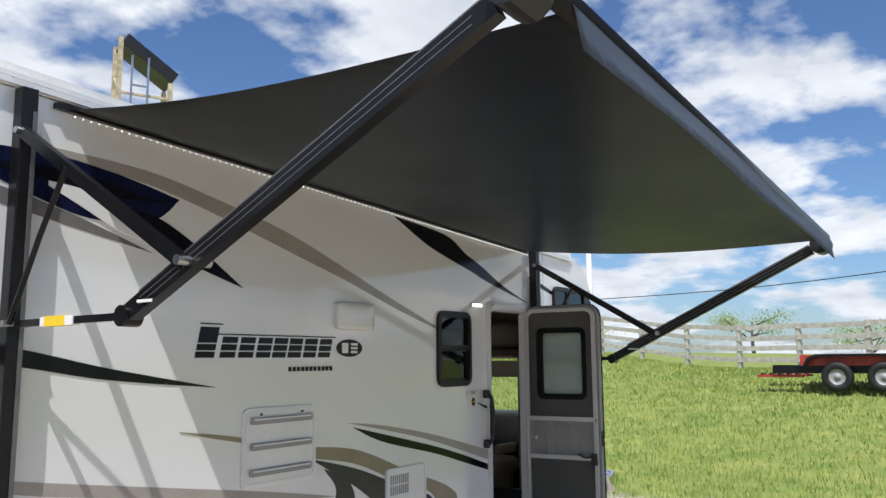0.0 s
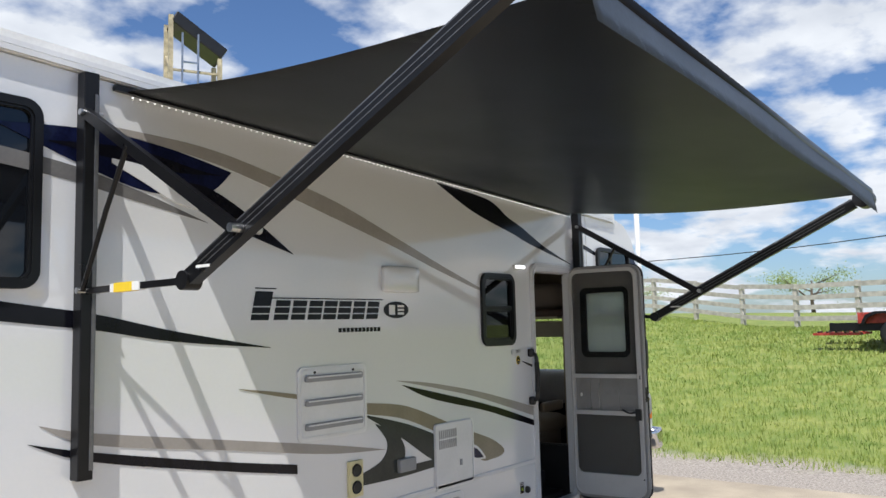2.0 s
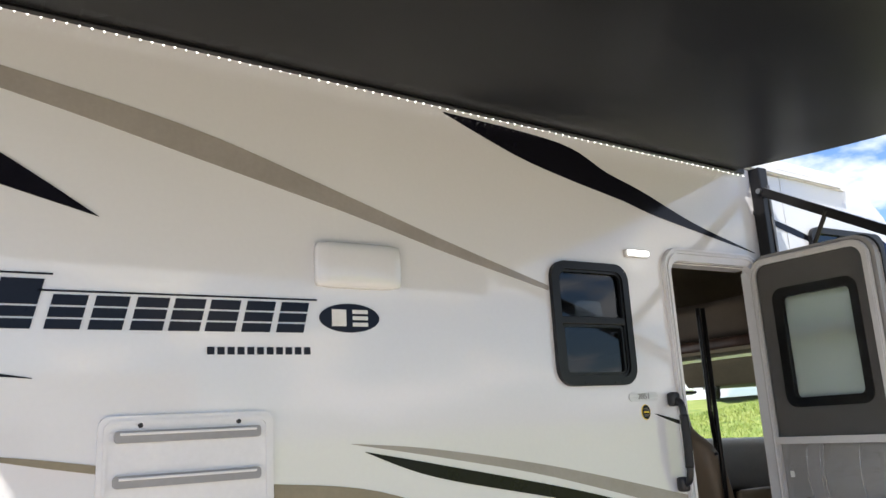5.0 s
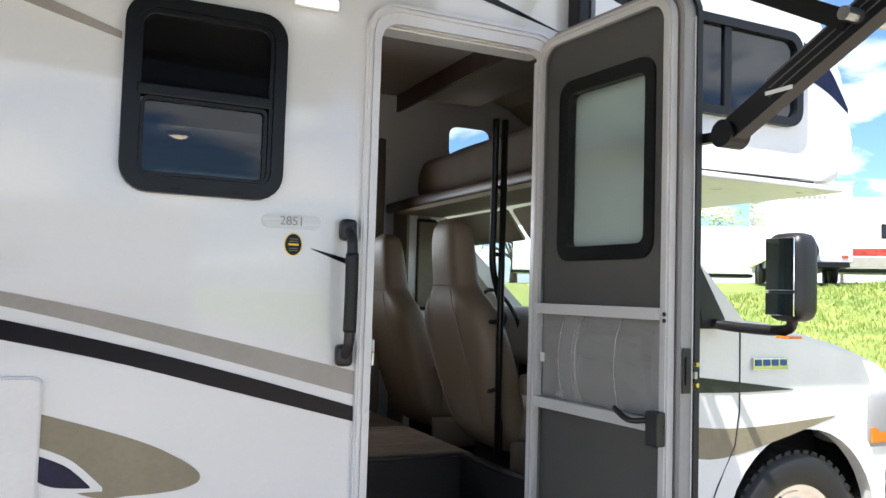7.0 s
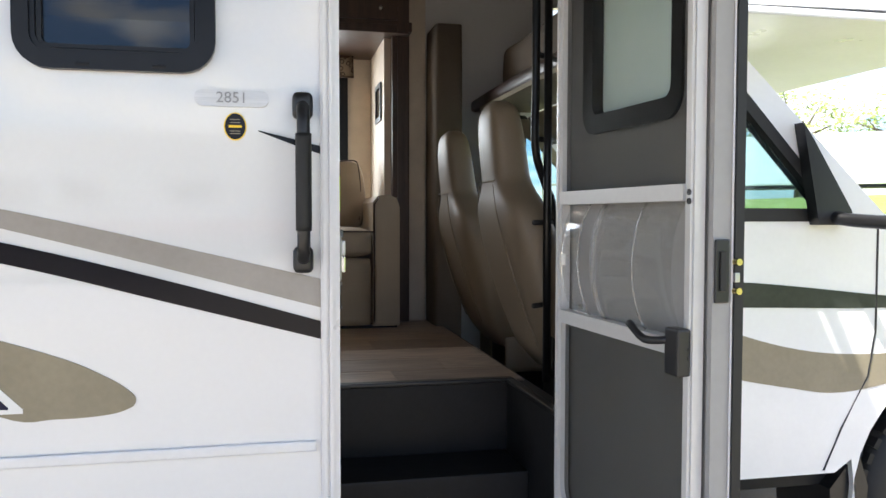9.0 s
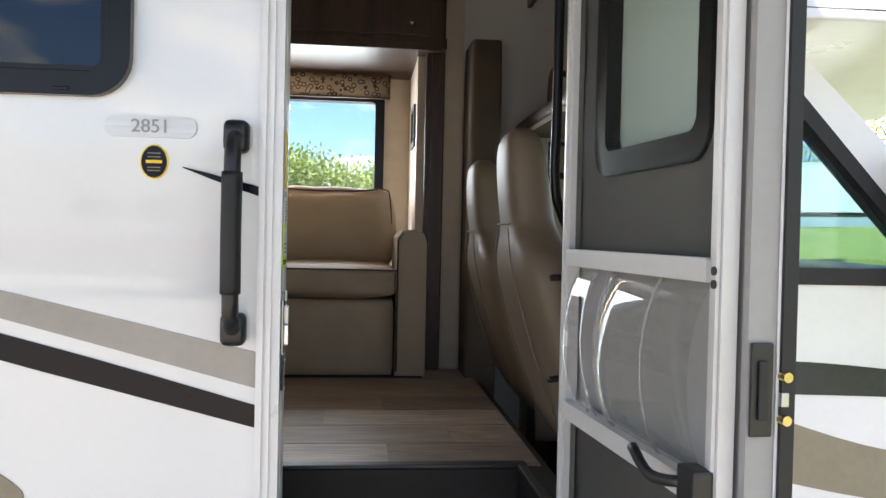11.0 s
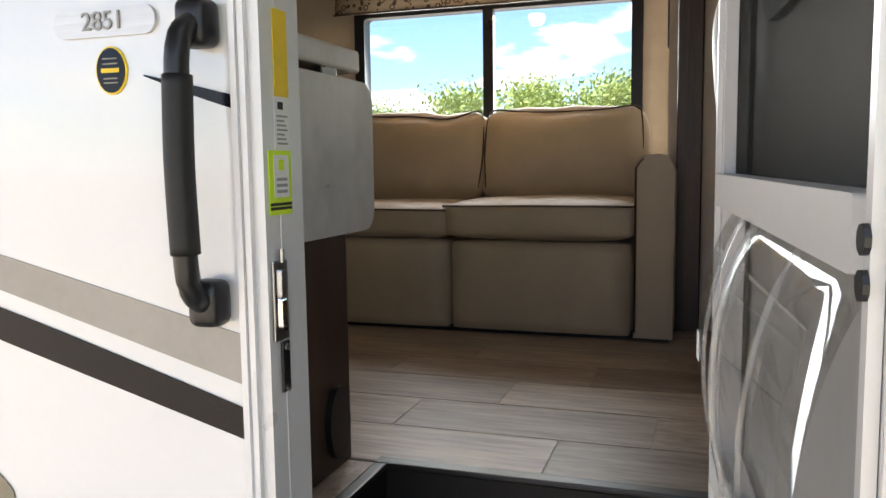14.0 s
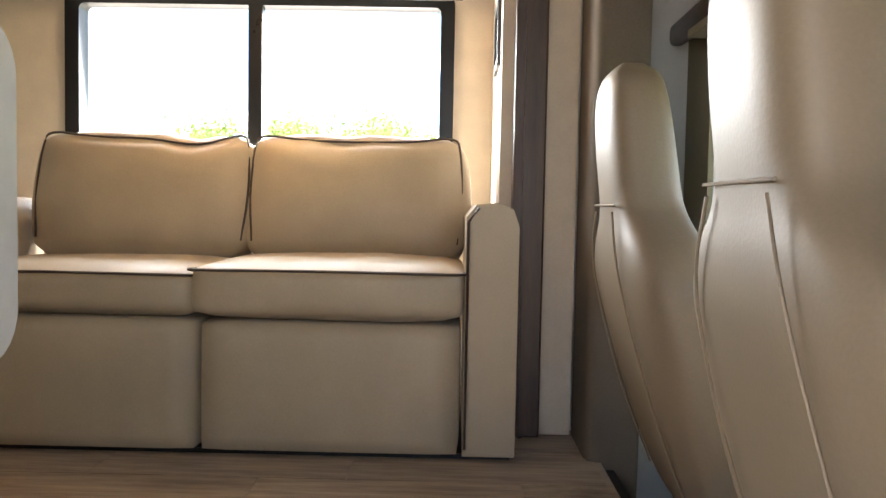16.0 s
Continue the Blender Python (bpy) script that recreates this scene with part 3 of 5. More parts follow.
decal("stripe", [(-4.9, 2.14), (-4.01, 1.99), (-3.57, 1.93), (-3.18, 1.85), (-2.6, 1.752)], [(-4.9, 2.03), (-4.01, 1.91), (-3.57, 1.86), (-3.18, 1.80), (-2.6, 1.75)], M_BLACK, rv)
decal("stripe", [(-3.79, 1.48), (-3.56, 1.425), (-2.9, 1.315), (-2.2, 1.20), (-1.72, 1.112)], [(-3.79, 1.478), (-3.56, 1.375), (-2.9, 1.265), (-2.2, 1.15), (-1.72, 1.11)], M_TAUPE, rv)
decal("stripe", [(-3.83, 1.412), (-3.56, 1.345), (-2.9, 1.21), (-2.42, 1.125)], [(-3.83, 1.41), (-3.56, 1.305), (-2.9, 1.165), (-2.42, 1.075)], M_BLACK, rv)
decal("stripe", [(-4.9, 1.36), (-4.0, 1.2), (-3.5, 1.10), (-2.95, 1.005)], [(-4.9, 1.28), (-4.0, 1.12), (-3.5, 1.045), (-2.95, 1.0)], M_GREY, rv)
decal("stripe", [(-2.8, 1.552), (-2.6, 1.525), (-2.42, 1.495)], [(-2.8, 1.55), (-2.6, 1.505), (-2.42, 1.47)], M_GOLD, rv)
decal("stripe", [(-1.55, 1.482), (-1.267, 1.422), (-0.7, 1.297), (-0.36, 1.209), (0.0, 1.104)], [(-1.55, 1.48), (-1.265, 1.374), (-0.7, 1.249), (-0.36, 1.158), (0.0, 1.06)], M_BLACK, rv, "tapering black stripe")
decal("stripe", [(-1.6, 1.512), (-1.27, 1.475), (-0.7, 1.372), (0.0, 1.207)], [(-1.6, 1.51), (-1.2, 1.435), (-0.72, 1.333), (0.0, 1.137)], M_TAUPE, rv, proud=0.002)
decal("swoosh", [(-1.88, 1.40), (-1.5, 1.345), (-1.0, 1.17), (-0.62, 1.045), (-0.49, 0.985), (-0.435, 0.945), (-0.428, 0.925)], [(-1.88, 1.335), (-1.5, 1.26), (-1.0, 1.06), (-0.72, 0.905), (-0.60, 0.893), (-0.49, 0.898), (-0.44, 0.912), (-0.428, 0.925)], M_GOLD, rv, "sand coloured oval swoosh")
decal("swoosh", [(-1.88, 1.33), (-1.5, 1.235), (-1.1, 1.09), (-0.85, 0.985)], [(-1.88, 1.32), (-1.55, 1.15), (-1.2, 0.96), (-0.85, 0.94)], M_CHARCOAL, rv, "charcoal swoosh", proud=0.004)
decal("swoosh", [(-1.8, 1.27), (-1.62, 1.20), (-1.54, 1.10), (-1.55, 1.0)], [(-1.8, 1.265), (-1.70, 1.15), (-1.75, 1.05), (-1.95, 0.985), (-1.92, 0.93), (-1.55, 0.965)], M_CHARCOAL, rv, proud=0.0045)
decal("swoosh", [(-1.92, 1.0), (-1.6, 0.985), (-1.25, 0.985)], [(-1.92, 0.93), (-1.6, 0.925), (-1.25, 0.935)], M_CHARCOAL, rv, proud=0.0035)
decal("swoosh", [(-0.85, 1.04), (-0.75, 0.995), (-0.67, 0.92)], [(-0.85, 0.95), (-0.78, 0.915), (-0.67, 0.91)], M_WHITE, rv, proud=0.0055)
decal("swoosh", [(-0.85, 1.02), (-0.76, 0.98), (-0.70, 0.925)], [(-0.85, 0.965), (-0.79, 0.93), (-0.70, 0.92)], M_NAVY, rv, proud=0.007)
decal("stripe", [(-0.145, 1.562), (-0.07, 1.545), (0.0, 1.528)], [(-0.145, 1.56), (-0.07, 1.532), (0.0, 1.509)], M_BLACK, rv)

# maker's lettering as plain slanted blocks
badge = part("name_badge", prism([(-1.595 + 0.117 * math.cos(a * math.pi / 18), 1.95 + 0.052 * math.sin(a * math.pi / 18)) for a in range(36)], -0.004, 0.0), M_BLACK, rv, "black oval badge")
part("mark", prism([(-1.665, 1.92), (-1.61, 1.92), (-1.61, 1.98), (-1.665, 1.98)], -0.006, -0.0042), M_PAPER, badge)
for zz in (1.92, 1.943, 1.966):
    part("mark", box(-1.585, -1.525, -0.006, -0.0042, zz, zz + 0.014), M_PAPER, badge)
names = part("lettering", box(-2.60, -1.72, -0.0035, 0.0, 2.008, 2.014), M_BLACK, rv, "dark slanted lettering blocks under thin overlines")
part("overline", box(-2.70, -2.56, -0.0035, 0.0, 2.058, 2.064), M_BLACK, names)
lx = [-2.735, -2.585, -2.465, -2.345, -2.23, -2.115, -1.995, -1.875]
for i, x in enumerate(lx):
    top = 2.045 if i == 0 else 2.0
    w = 0.115 if i == 0 else 0.098
    sl = lambda z: 0.22 * (z - 1.87)
    q = lambda xa, xb, za, zb: prism([(xa + sl(za), za), (xb + sl(za), za), (xb + sl(zb), zb), (xa + sl(zb), zb)], -0.0035, 0.0)
    for za, zb in ((1.895, 1.925), (1.931, 1.962), (1.968, top)):
        part("letter_block", q(x, x + w, za, zb), M_BLACK, names)
for i in range(11):
    part("small_mark", box(-2.10 + i * 0.033, -2.10 + i * 0.033 + 0.023, -0.0035, 0.0, 1.82, 1.845), M_BLACK, names)

# wall fittings
vent = part("fridge_vent", prism(rrect(-2.42, -1.885, 1.235, 1.635, 0.035), -0.012, 0.002), M_ALU, rv, "white louvred refrigerator vent")
part("vent_rim", ring(rrect(-2.405, -1.90, 1.25, 1.62, 0.03), rrect(-2.395, -1.91, 1.26, 1.61, 0.025), -0.0165, -0.0125), M_ALU, vent)
for z in (1.57, 1.44, 1.31):
    part("louvre", prism(rrect(-2.375, -1.93, z - 0.016, z + 0.020, 0.012), -0.026, -0.0125), M_GREYPL, vent)
    part("louvre_lip", box(-2.36, -1.945, -0.031, -0.0265, z + 0.006, z + 0.014, 0.002), M_ALU, vent)
for x in (-2.30, -2.0):
    part("screw", turned(lathe([(0.0005, -0.018), (0.007, -0.0175), (0.008, -0.0125)], 12), Matrix.Translation((x, 0, 1.605))), M_PLASTIC, vent)
heater = part("heater_door", prism(rrect(-1.25, -0.82, 0.775, 1.205, 0.025), -0.012, 0.002), M_ALU, rv, "white water heater door with a small grille")
part("rim", ring(rrect(-1.245, -0.825, 0.78, 1.20, 0.022), rrect(-1.232, -0.838, 0.793, 1.187, 0.016), -0.018, -0.0125), M_ALU, heater)
for r in range(2):
    for i in range(9):
        part("grille_slot", box(-1.205 + i * 0.022, -1.205 + i * 0.022 + 0.012, -0.0145, -0.0125, 1.04 + r * 0.065, 1.095 + r * 0.065), M_GREYPL, heater)
part("latch", box(-0.985, -0.965, -0.022, -0.0125, 0.91, 0.95, 0.003), M_GREYPL, heater)
furn = part("furnace_vent", box(-2.045, -1.93, -0.02, 0.002, 0.88, 1.085, 0.006), M_CREAM, rv, "pale yellow furnace exhaust vent with two round ports")
for z in (0.935, 1.03):
    part("port", turned(lathe([(0.0005, -0.026), (0.026, -0.026), (0.034, -0.030), (0.038, -0.021)], 20), Matrix.Translation((-1.9875, 0, z))), M_PLASTIC, furn)
part("outlet_box", box(-1.615, -1.465, -0.035, 0.002, 0.955, 1.035, 0.008), M_GREYPL, rv, "silver outdoor outlet cover")
spk = part("speaker_cover", soft_box(-1.725, -1.395, -0.035, 0.01, 2.06, 2.22, 0.012, 0.004, 5), M_WHITE, rv, "white rectangular side vent cover", smooth=True)
porch = part("porch_light", box(-0.23, -0.09, -0.02, 0.002, 2.262, 2.298, 0.008), M_ALU, rv, "lit slim porch light")
part("lens", box(-0.222, -0.098, -0.03, -0.0205, 2.268, 2.292, 0.004), M_PORCH, porch)
plate = part("model_plate", prism(rrect(-0.29, -0.12, 1.616, 1.655, 0.018), -0.006, 0.0), M_PLATE, rv, "brushed silver number plate")
text("number", "2851", 0.036, M_GREYPL, plate, FACE_OUT(-0.205, -0.0075, 1.636), 0.0012)
seal = part("seal", prism([(-0.198 + 0.026 * math.cos(a * math.pi / 12), 1.57 + 0.033 * math.sin(a * math.pi / 12)) for a in range(24)], -0.003, 0.0), M_YELLOW, rv, "yellow and black oval association seal")
part("face", prism([(-0.198 + 0.0235 * math.cos(a * math.pi / 12), 1.57 + 0.0305 * math.sin(a * math.pi / 12)) for a in range(24)], -0.0045, -0.0032), M_BLACK, seal)
part("band", box(-0.213, -0.183, -0.0058, -0.0047, 1.567, 1.573), M_YELLOW, seal)
for z in (1.585, 1.578, 1.558, 1.552):
    part("bar", box(-0.21, -0.186, -0.0056, -0.0047, z, z + 0.002), M_GOLD, seal)
sol = part("solar_label", box(-0.225, -0.177, -0.003, 0.0, 0.585, 0.665), M_BLACK, rv, "small black solar label")
text("words", "SOLAR\nREADY", 0.0135, M_PAPER, sol, FACE_OUT(-0.201, -0.0035, 0.651), 0.0005)
for a in (40, 130):
    c, s_ = math.cos(radians(a)) * 0.016, math.sin(radians(a)) * 0.016
    part("cross", prism([(-0.201 - c - s_ * .12, 0.615 - s_ + c * .12), (-0.201 - c + s_ * .12, 0.615 - s_ - c * .12), (-0.201 + c + s_ * .12, 0.615 + s_ - c * .12), (-0.201 + c - s_ * .12, 0.615 + s_ + c * .12)], -0.0042 - a * 1e-6, -0.0031), M_LIME, sol)
part("port_cap", turned(lathe([(0.0005, -0.024), (0.018, -0.024), (0.024, -0.018), (0.026, 0.001)], 24), Matrix.Translation((-0.135, 0, 0.602))), M_PLASTIC, rv, "round black port cap", smooth=True)
belt = part("belt_moulding", box(-2.41, -0.012, -0.012, 0.002, 0.785, 0.812, 0.005), M_ALU, rv, "white belt moulding")
part("bay_frame", ring(rrect(-1.66, -0.95, 0.45, 0.745, 0.04), rrect(-1.62, -0.99, 0.49, 0.71, 0.03), -0.014, 0.03), M_ALU, rv)
part("bay_liner", box(-1.66, -0.95, 0.06, 0.35, 0.42, 0.76), M_STEP, rv, "dark open storage bay")
part("skirt", box(REAR, -0.012, 0.001, 0.04, 0.38, 0.418, 0.004), M_ALU, rv)

# door frame
df = part("door_frame", ring(rrect(0.0, 0.688, 0.40, 2.325, 0.10), rrect(0.045, 0.632, 0.43, 2.262, 0.06), -0.018, 0.02), M_ALU, rv, "ribbed white aluminium door frame")
for a, b in ((0.005, -0.024), (0.020, -0.027)):
    part("rib", ring(rrect(0.0 + a, 0.688 - a, 0.40 + a, 2.325 - a, 0.09), rrect(0.008 + a, 0.680 - a, 0.408 + a, 2.317 - a, 0.082), b, -0.0185), M_ALU, df)
part("jamb", box(0.04, 0.046, 0.0205, 0.082, 0.44, 2.24), M_ALU, df)
part("jamb", box(0.633, 0.638, 0.0205, 0.06, 0.44, 2.24), M_ALU, df)
part("header", box(0.046, 0.632, 0.0205, 0.095, 2.255, 2.262), M_ALU, df)
part("sill", box(0.045, 0.632, -0.03, 0.06, 0.405, 0.43, 0.004), M_ALU, df)
STK = thing("door_stickers", "yellow and lime safety stickers on the door jamb", "stickers")
part("yellow_strip", box(0.0462, 0.0475, 0.012, 0.048, 1.527, 1.64), M_YELLOW, STK)
notice = part("white_strip", box(0.0462, 0.0472, 0.010, 0.047, 1.457, 1.5265), M_PAPER, STK)
part("emblem", box(0.0473, 0.0477, 0.018, 0.032, 1.510, 1.520), M_CHARCOAL, notice)
for k in range(7):
    part("bar", box(0.0473, 0.0477, 0.015, 0.043 - 0.004 * (k % 3), 1.464 + k * 0.006, 1.4665 + k * 0.006), M_GREYPL, notice)
lime = part("lime_label", box(0.0462, 0.0475, -0.009, 0.049, 1.371, 1.456), M_LIME, STK)
face = part("label_face", box(0.0476, 0.0482, 0.003, 0.041, 1.394, 1.450), M_PAPER, lime)
part("leaf_mark", box(0.0483, 0.0487, 0.014, 0.028, 1.430, 1.444), M_LIME, face)
for z in (1.400, 1.408, 1.416):
    part("bar", box(0.0483, 0.0487, 0.008, 0.036, z, z + 0.004), M_GREYPL, face)
for z in (1.3775, 1.383):
    part("bar", box(0.0476, 0.048, -0.008, 0.048, z, z + 0.004), M_CHARCOAL, lime)
strike = part("strike_plate", box(0.0462, 0.050, -0.011, 0.026, 1.203, 1.311, 0.002), M_STEEL, df, "zinc strike plate")
part("pin", tube([(0.052, 0.008, 1.308), (0.052, 0.008, 1.326)], 0.004, 8), M_STEEL, strike)
part("catch", box(0.0502, 0.060, -0.008, 0.006, 1.262, 1.300, 0.003), M_STEEL, strike)
part("catch", box(0.0502, 0.060, -0.008, 0.006, 1.222, 1.262, 0.003), M_CHROME, strike)
for z in (1.214, 1.270):
    part("slot", box(0.0502, 0.0514, 0.009, 0.020, z, z + 0.014), M_PLASTIC, strike)
lower = part("strike_plate", box(0.0462, 0.050, 0.006, 0.026, 1.130, 1.200, 0.002), M_PLASTIC, df, "black lower strike plate")
for z in (1.136, 1.192):
    part("screw", tube([(0.0502, 0.016, z), (0.0530, 0.016, z)], 0.005, 10), M_STEEL, lower)

# assist handle
hd = thing("assist_handle", "black padded assist handle bolted beside the entry door", "handle")
part("grip", tube(spline([(-0.042, -0.03, 1.62), (-0.042, -0.066, 1.585), (-0.042, -0.072, 1.44), (-0.042, -0.066, 1.29), (-0.042, -0.03, 1.255)], 6), 0.0155, 14), M_PLASTIC, hd, smooth=True)
part("sleeve", tube(spline([(-0.042, -0.069, 1.55), (-0.042, -0.073, 1.44), (-0.042, -0.069, 1.325)], 6), 0.019, 14), M_RUBBER, hd, "foam sleeve", smooth=True)
for z in (1.62, 1.255):
    part("mount", soft_box(-0.066, -0.018, -0.045, 0.0, z - 0.032, z + 0.032, 0.014, 0.0, 4), M_PLASTIC, hd, smooth=True)
    part("bolt", turned(lathe([(0.0005, -0.05), (0.006, -0.049), (0.007, -0.044)], 10), Matrix.Translation((-0.042, 0, z))), M_STEEL, hd)

# entry door, swung open square to the wall
door = thing("entry_door", "grey entry door standing open with screen door and window", "door", at=(0.0242, -0.0231, 0), rz=4.8)
T = lambda bm: turned(bm, SIDE)     # outlines given along y, z; depth along x
dr = T(ring(rrect(-0.648, -0.035, 0.43, 2.30, 0.09), rrect(-0.53, -0.155, 1.575, 2.11, 0.05), 0.606, 0.650))
slab = part("slab", dr, M_DOORGREY, door, "grey door slab")
part("edge_trim", T(ring(rrect(-0.655, -0.028, 0.424, 2.307, 0.095), rrect(-0.641, -0.042, 0.438, 2.293, 0.085), 0.601, 0.655)), M_DOORGREY, door)
part("edge_seal", T(ring(rrect(-0.664, -0.022, 0.418, 2.314, 0.10), rrect(-0.6555, -0.0275, 0.4235, 2.3075, 0.095), 0.643, 0.662)), M_RUBBER, door)
dw = part("window", T(ring(rrect(-0.55, -0.13, 1.555, 2.13, 0.055), rrect(-0.513, -0.178, 1.60, 2.086, 0.025), 0.5985, 0.664)), M_BLKALU, door, "frosted door window in a black frame")
part("pane", T(prism(rrect(-0.518, -0.172, 1.595, 2.09, 0.025), 0.628, 0.634)), M_FROST, dw)
sd = part("screen_frame", T(ring(rrect(-0.635, -0.04, 0.45, 2.285, 0.08), rrect(-0.605, -0.068, 0.62, 2.255, 0.055), 0.575, 0.5975)), M_DOORALU, door, "white aluminium screen door frame")
part("kick_panel", T(prism(rrect(-0.61, -0.065, 0.46, 0.625, 0.01), 0.582, 0.594)), M_DOORGREY, sd)
for z in (1.405, 1.108):
    part("cross_bar", T(prism(rrect(-0.607, -0.066, z - 0.016, z + 0.016, 0.003), 0.568, 0.598)), M_DOORALU, sd)
part("inner_rib", T(ring(rrect(-0.63, -0.045, 0.455, 2.28, 0.075), rrect(-0.622, -0.053, 0.463, 2.272, 0.07), 0.569, 0.5745)), M_DOORALU, sd)
for z0, z1 in ((1.421, 2.256), (0.62, 1.092)):
    part("mesh", T(prism(rrect(-0.607, -0.066, z0, z1, 0.004), 0.5868, 0.5872)), M_SCREEN, sd, "grey insect mesh")


def bulge(y0, y1, z0, z1, depth, x):
    """A clear sheet bowed outwards between its upper and lower edge."""
    bm = bmesh.new()
    n, k = 6, 20
    arc = lambda j: depth * (1 - (2 * j / k - 1) ** 2) ** 0.8
    grid = [[bm.verts.new((x - arc(j), y0 + (y1 - y0) * i / n, z0 + (z1 - z0) * j / k)) for j in range(k + 1)] for i in range(n + 1)]
    for i in range(n):
        for j in range(k):
            bm.faces.new((grid[i][j], grid[i + 1][j], grid[i + 1][j + 1], grid[i][j + 1]))
    bmesh.ops.solidify(bm, geom=bm.faces[:], thickness=0.002)
    return bm


def slider(y0, y1, depth, x, rims):
    """A bowed slider panel with thick moulded rims across it."""
    z0, z1 = 1.126, 1.388
    s = part("slider", bulge(y0, y1, z0, z1, depth, x), M_CLEAR, sd, "clear bowed acrylic slider", smooth=True)
    for y, r in rims:
        line = [(x - depth * (1 - (2 * j / 24 - 1) ** 2) ** 0.8 - 0.002, y, z0 + (z1 - z0) * j / 24) for j in range(25)]
        part("rim", tube(line, r, 8), M_ACRYLIC, s, smooth=True)
    return s


fixed = slider(-0.215, -0.115, 0.034, 0.583, ((-0.214, 0.0018),))
slider(-0.60, -0.275, 0.034, 0.583, ((-0.277, 0.0018), (-0.292, 0.003), (-0.46, 0.002)))
part("tab", box(0.563, 0.569, -0.21, -0.18, 1.140, 1.150, 0.001), M_ACRYLIC, fixed)
part("tab", box(0.563, 0.568, -0.212, -0.208, 1.132, 1.160, 0.001), M_ACRYLIC, fixed)
part("maker_plate", box(0.5475, 0.5485, -0.145, -0.125, 1.240, 1.268), M_PAPER, fixed, "small pale label")
latch = part("latch", box(0.545, 0.574, -0.632, -0.585, 1.06, 1.15, 0.005), M_PLASTIC, sd, "black screen door latch")
part("lever", tube(spline([(0.55, -0.59, 1.125), (0.53, -0.54, 1.12), (0.528, -0.485, 1.145)], 4), 0.008, 8), M_PLASTIC, latch, smooth=True)
lk = part("lock_case", box(0.603, 0.633, -0.662, -0.6555, 1.200, 1.318, 0.003), M_PLASTIC, slab, "black lock housing on the closing edge")
part("paddle", box(0.611, 0.624, -0.6665, -0.6625, 1.222, 1.296, 0.002), M_RUBBER, lk)
part("corner_strip", box(0.6395, 0.6565, -0.658, -0.6555, 0.52, 2.21, 0.001), M_ALU, slab)
part("catch", box(0.642, 0.653, -0.666, -0.6585, 1.238, 1.256, 0.002), M_STEEL, slab)
for z in (1.276, 1.222):
    part("bolt", tube([(0.647, -0.6585, z), (0.647, -0.672, z)], 0.0065, 12), M_BRASS, slab, "brass latch pin")
for z in (1.405, 1.388, 1.112, 1.095, 0.6):
    part("rivet", tube([(0.566, -0.628, z), (0.5685, -0.628, z)], 0.006, 10), M_PLASTIC, sd)

# ---- awning ----
aw = thing("awning", "extended dark awning on black folding arms with a blue-grey valance", "awning")
XA, XB = -3.63, 0.755
dz = lambda x: 0.125 * (XB - x) / (XB - XA)


def canopy():
    bm = bmesh.new()
    nx, ny = 40, 22
    g = []
    for i in range(nx + 1):
        x = -3.44 + (0.60 + 3.44) * i / nx
        row = []
        for j in range(ny + 1):
            t = j / ny
            y = -0.02 - 2.30 * t
            edge = (2 * i / nx - 1) ** 2
            sag = 0.055 * math.sin(math.pi * t) * (0.75 + 0.25 * edge) - 0.10 * (1 - edge) * 4 * t * (1 - t) * 0.25
            z = ROOF(x) - 0.03 + t * (2.66 + dz(x) - ROOF(x) + 0.03) - sag
            row.append(bm.verts.new((x + 0.006 * math.sin(7 * t), y, z)))
        g.append(row)
    for i in range(nx):
        for j in range(ny):
            bm.faces.new((g[i][j], g[i + 1][j], g[i + 1][j + 1], g[i][j + 1]))
    bmesh.ops.solidify(bm, geom=bm.faces[:], thickness=0.0015)
    return bm


part("canopy", canopy(), M_AWNING, aw, "taut dark awning fabric", smooth=True)
val = bmesh.new()
nv = 80
rows = []
for i in range(nv + 1):
    x = -3.47 + (0.63 + 3.47) * i / nv
    rows.append([val.verts.new((x, -2.33 - 0.015 * k - 0.003 * math.sin(x * 3 + k) * k, 2.70 + dz(x) - 0.058 * k)) for k in range(4)])
for a, b in zip(rows, rows[1:]):
    for k in range(3):
        val.faces.new((a[k], b[k], b[k + 1], a[k + 1]))
bmesh.ops.solidify(val, geom=val.faces[:], thickness=0.002)
part("valance", val, M_FABTOP, aw, "hanging blue-grey valance flap", smooth=True)
part("roller", tube([(-3.6, -2.31, 2.675 + dz(-3.6)), (0.64, -2.31, 2.675 + dz(0.64))], 0.036, 16), M_BLKALU, aw, smooth=True)
part("wall_rail", prism([(-3.5, ROOF(-3.5) - 0.04), (0.66, ROOF(0.66) - 0.04), (0.66, ROOF(0.66) - 0.015), (-3.5, ROOF(-3.5) - 0.015)], -0.03, -0.003), M_BLKALU, aw)
leds = bmesh.new()
for i in range(110):
    x = -3.42 + 4.06 * i / 109
    bmesh.ops.create_icosphere(leds, subdivisions=1, radius=0.0033, matrix=Matrix.Translation((x, -0.034, ROOF(x) - 0.058)))
tagged(part("led_string", leds, M_LED, aw, "string of tiny lit leds"), kind="stuff")
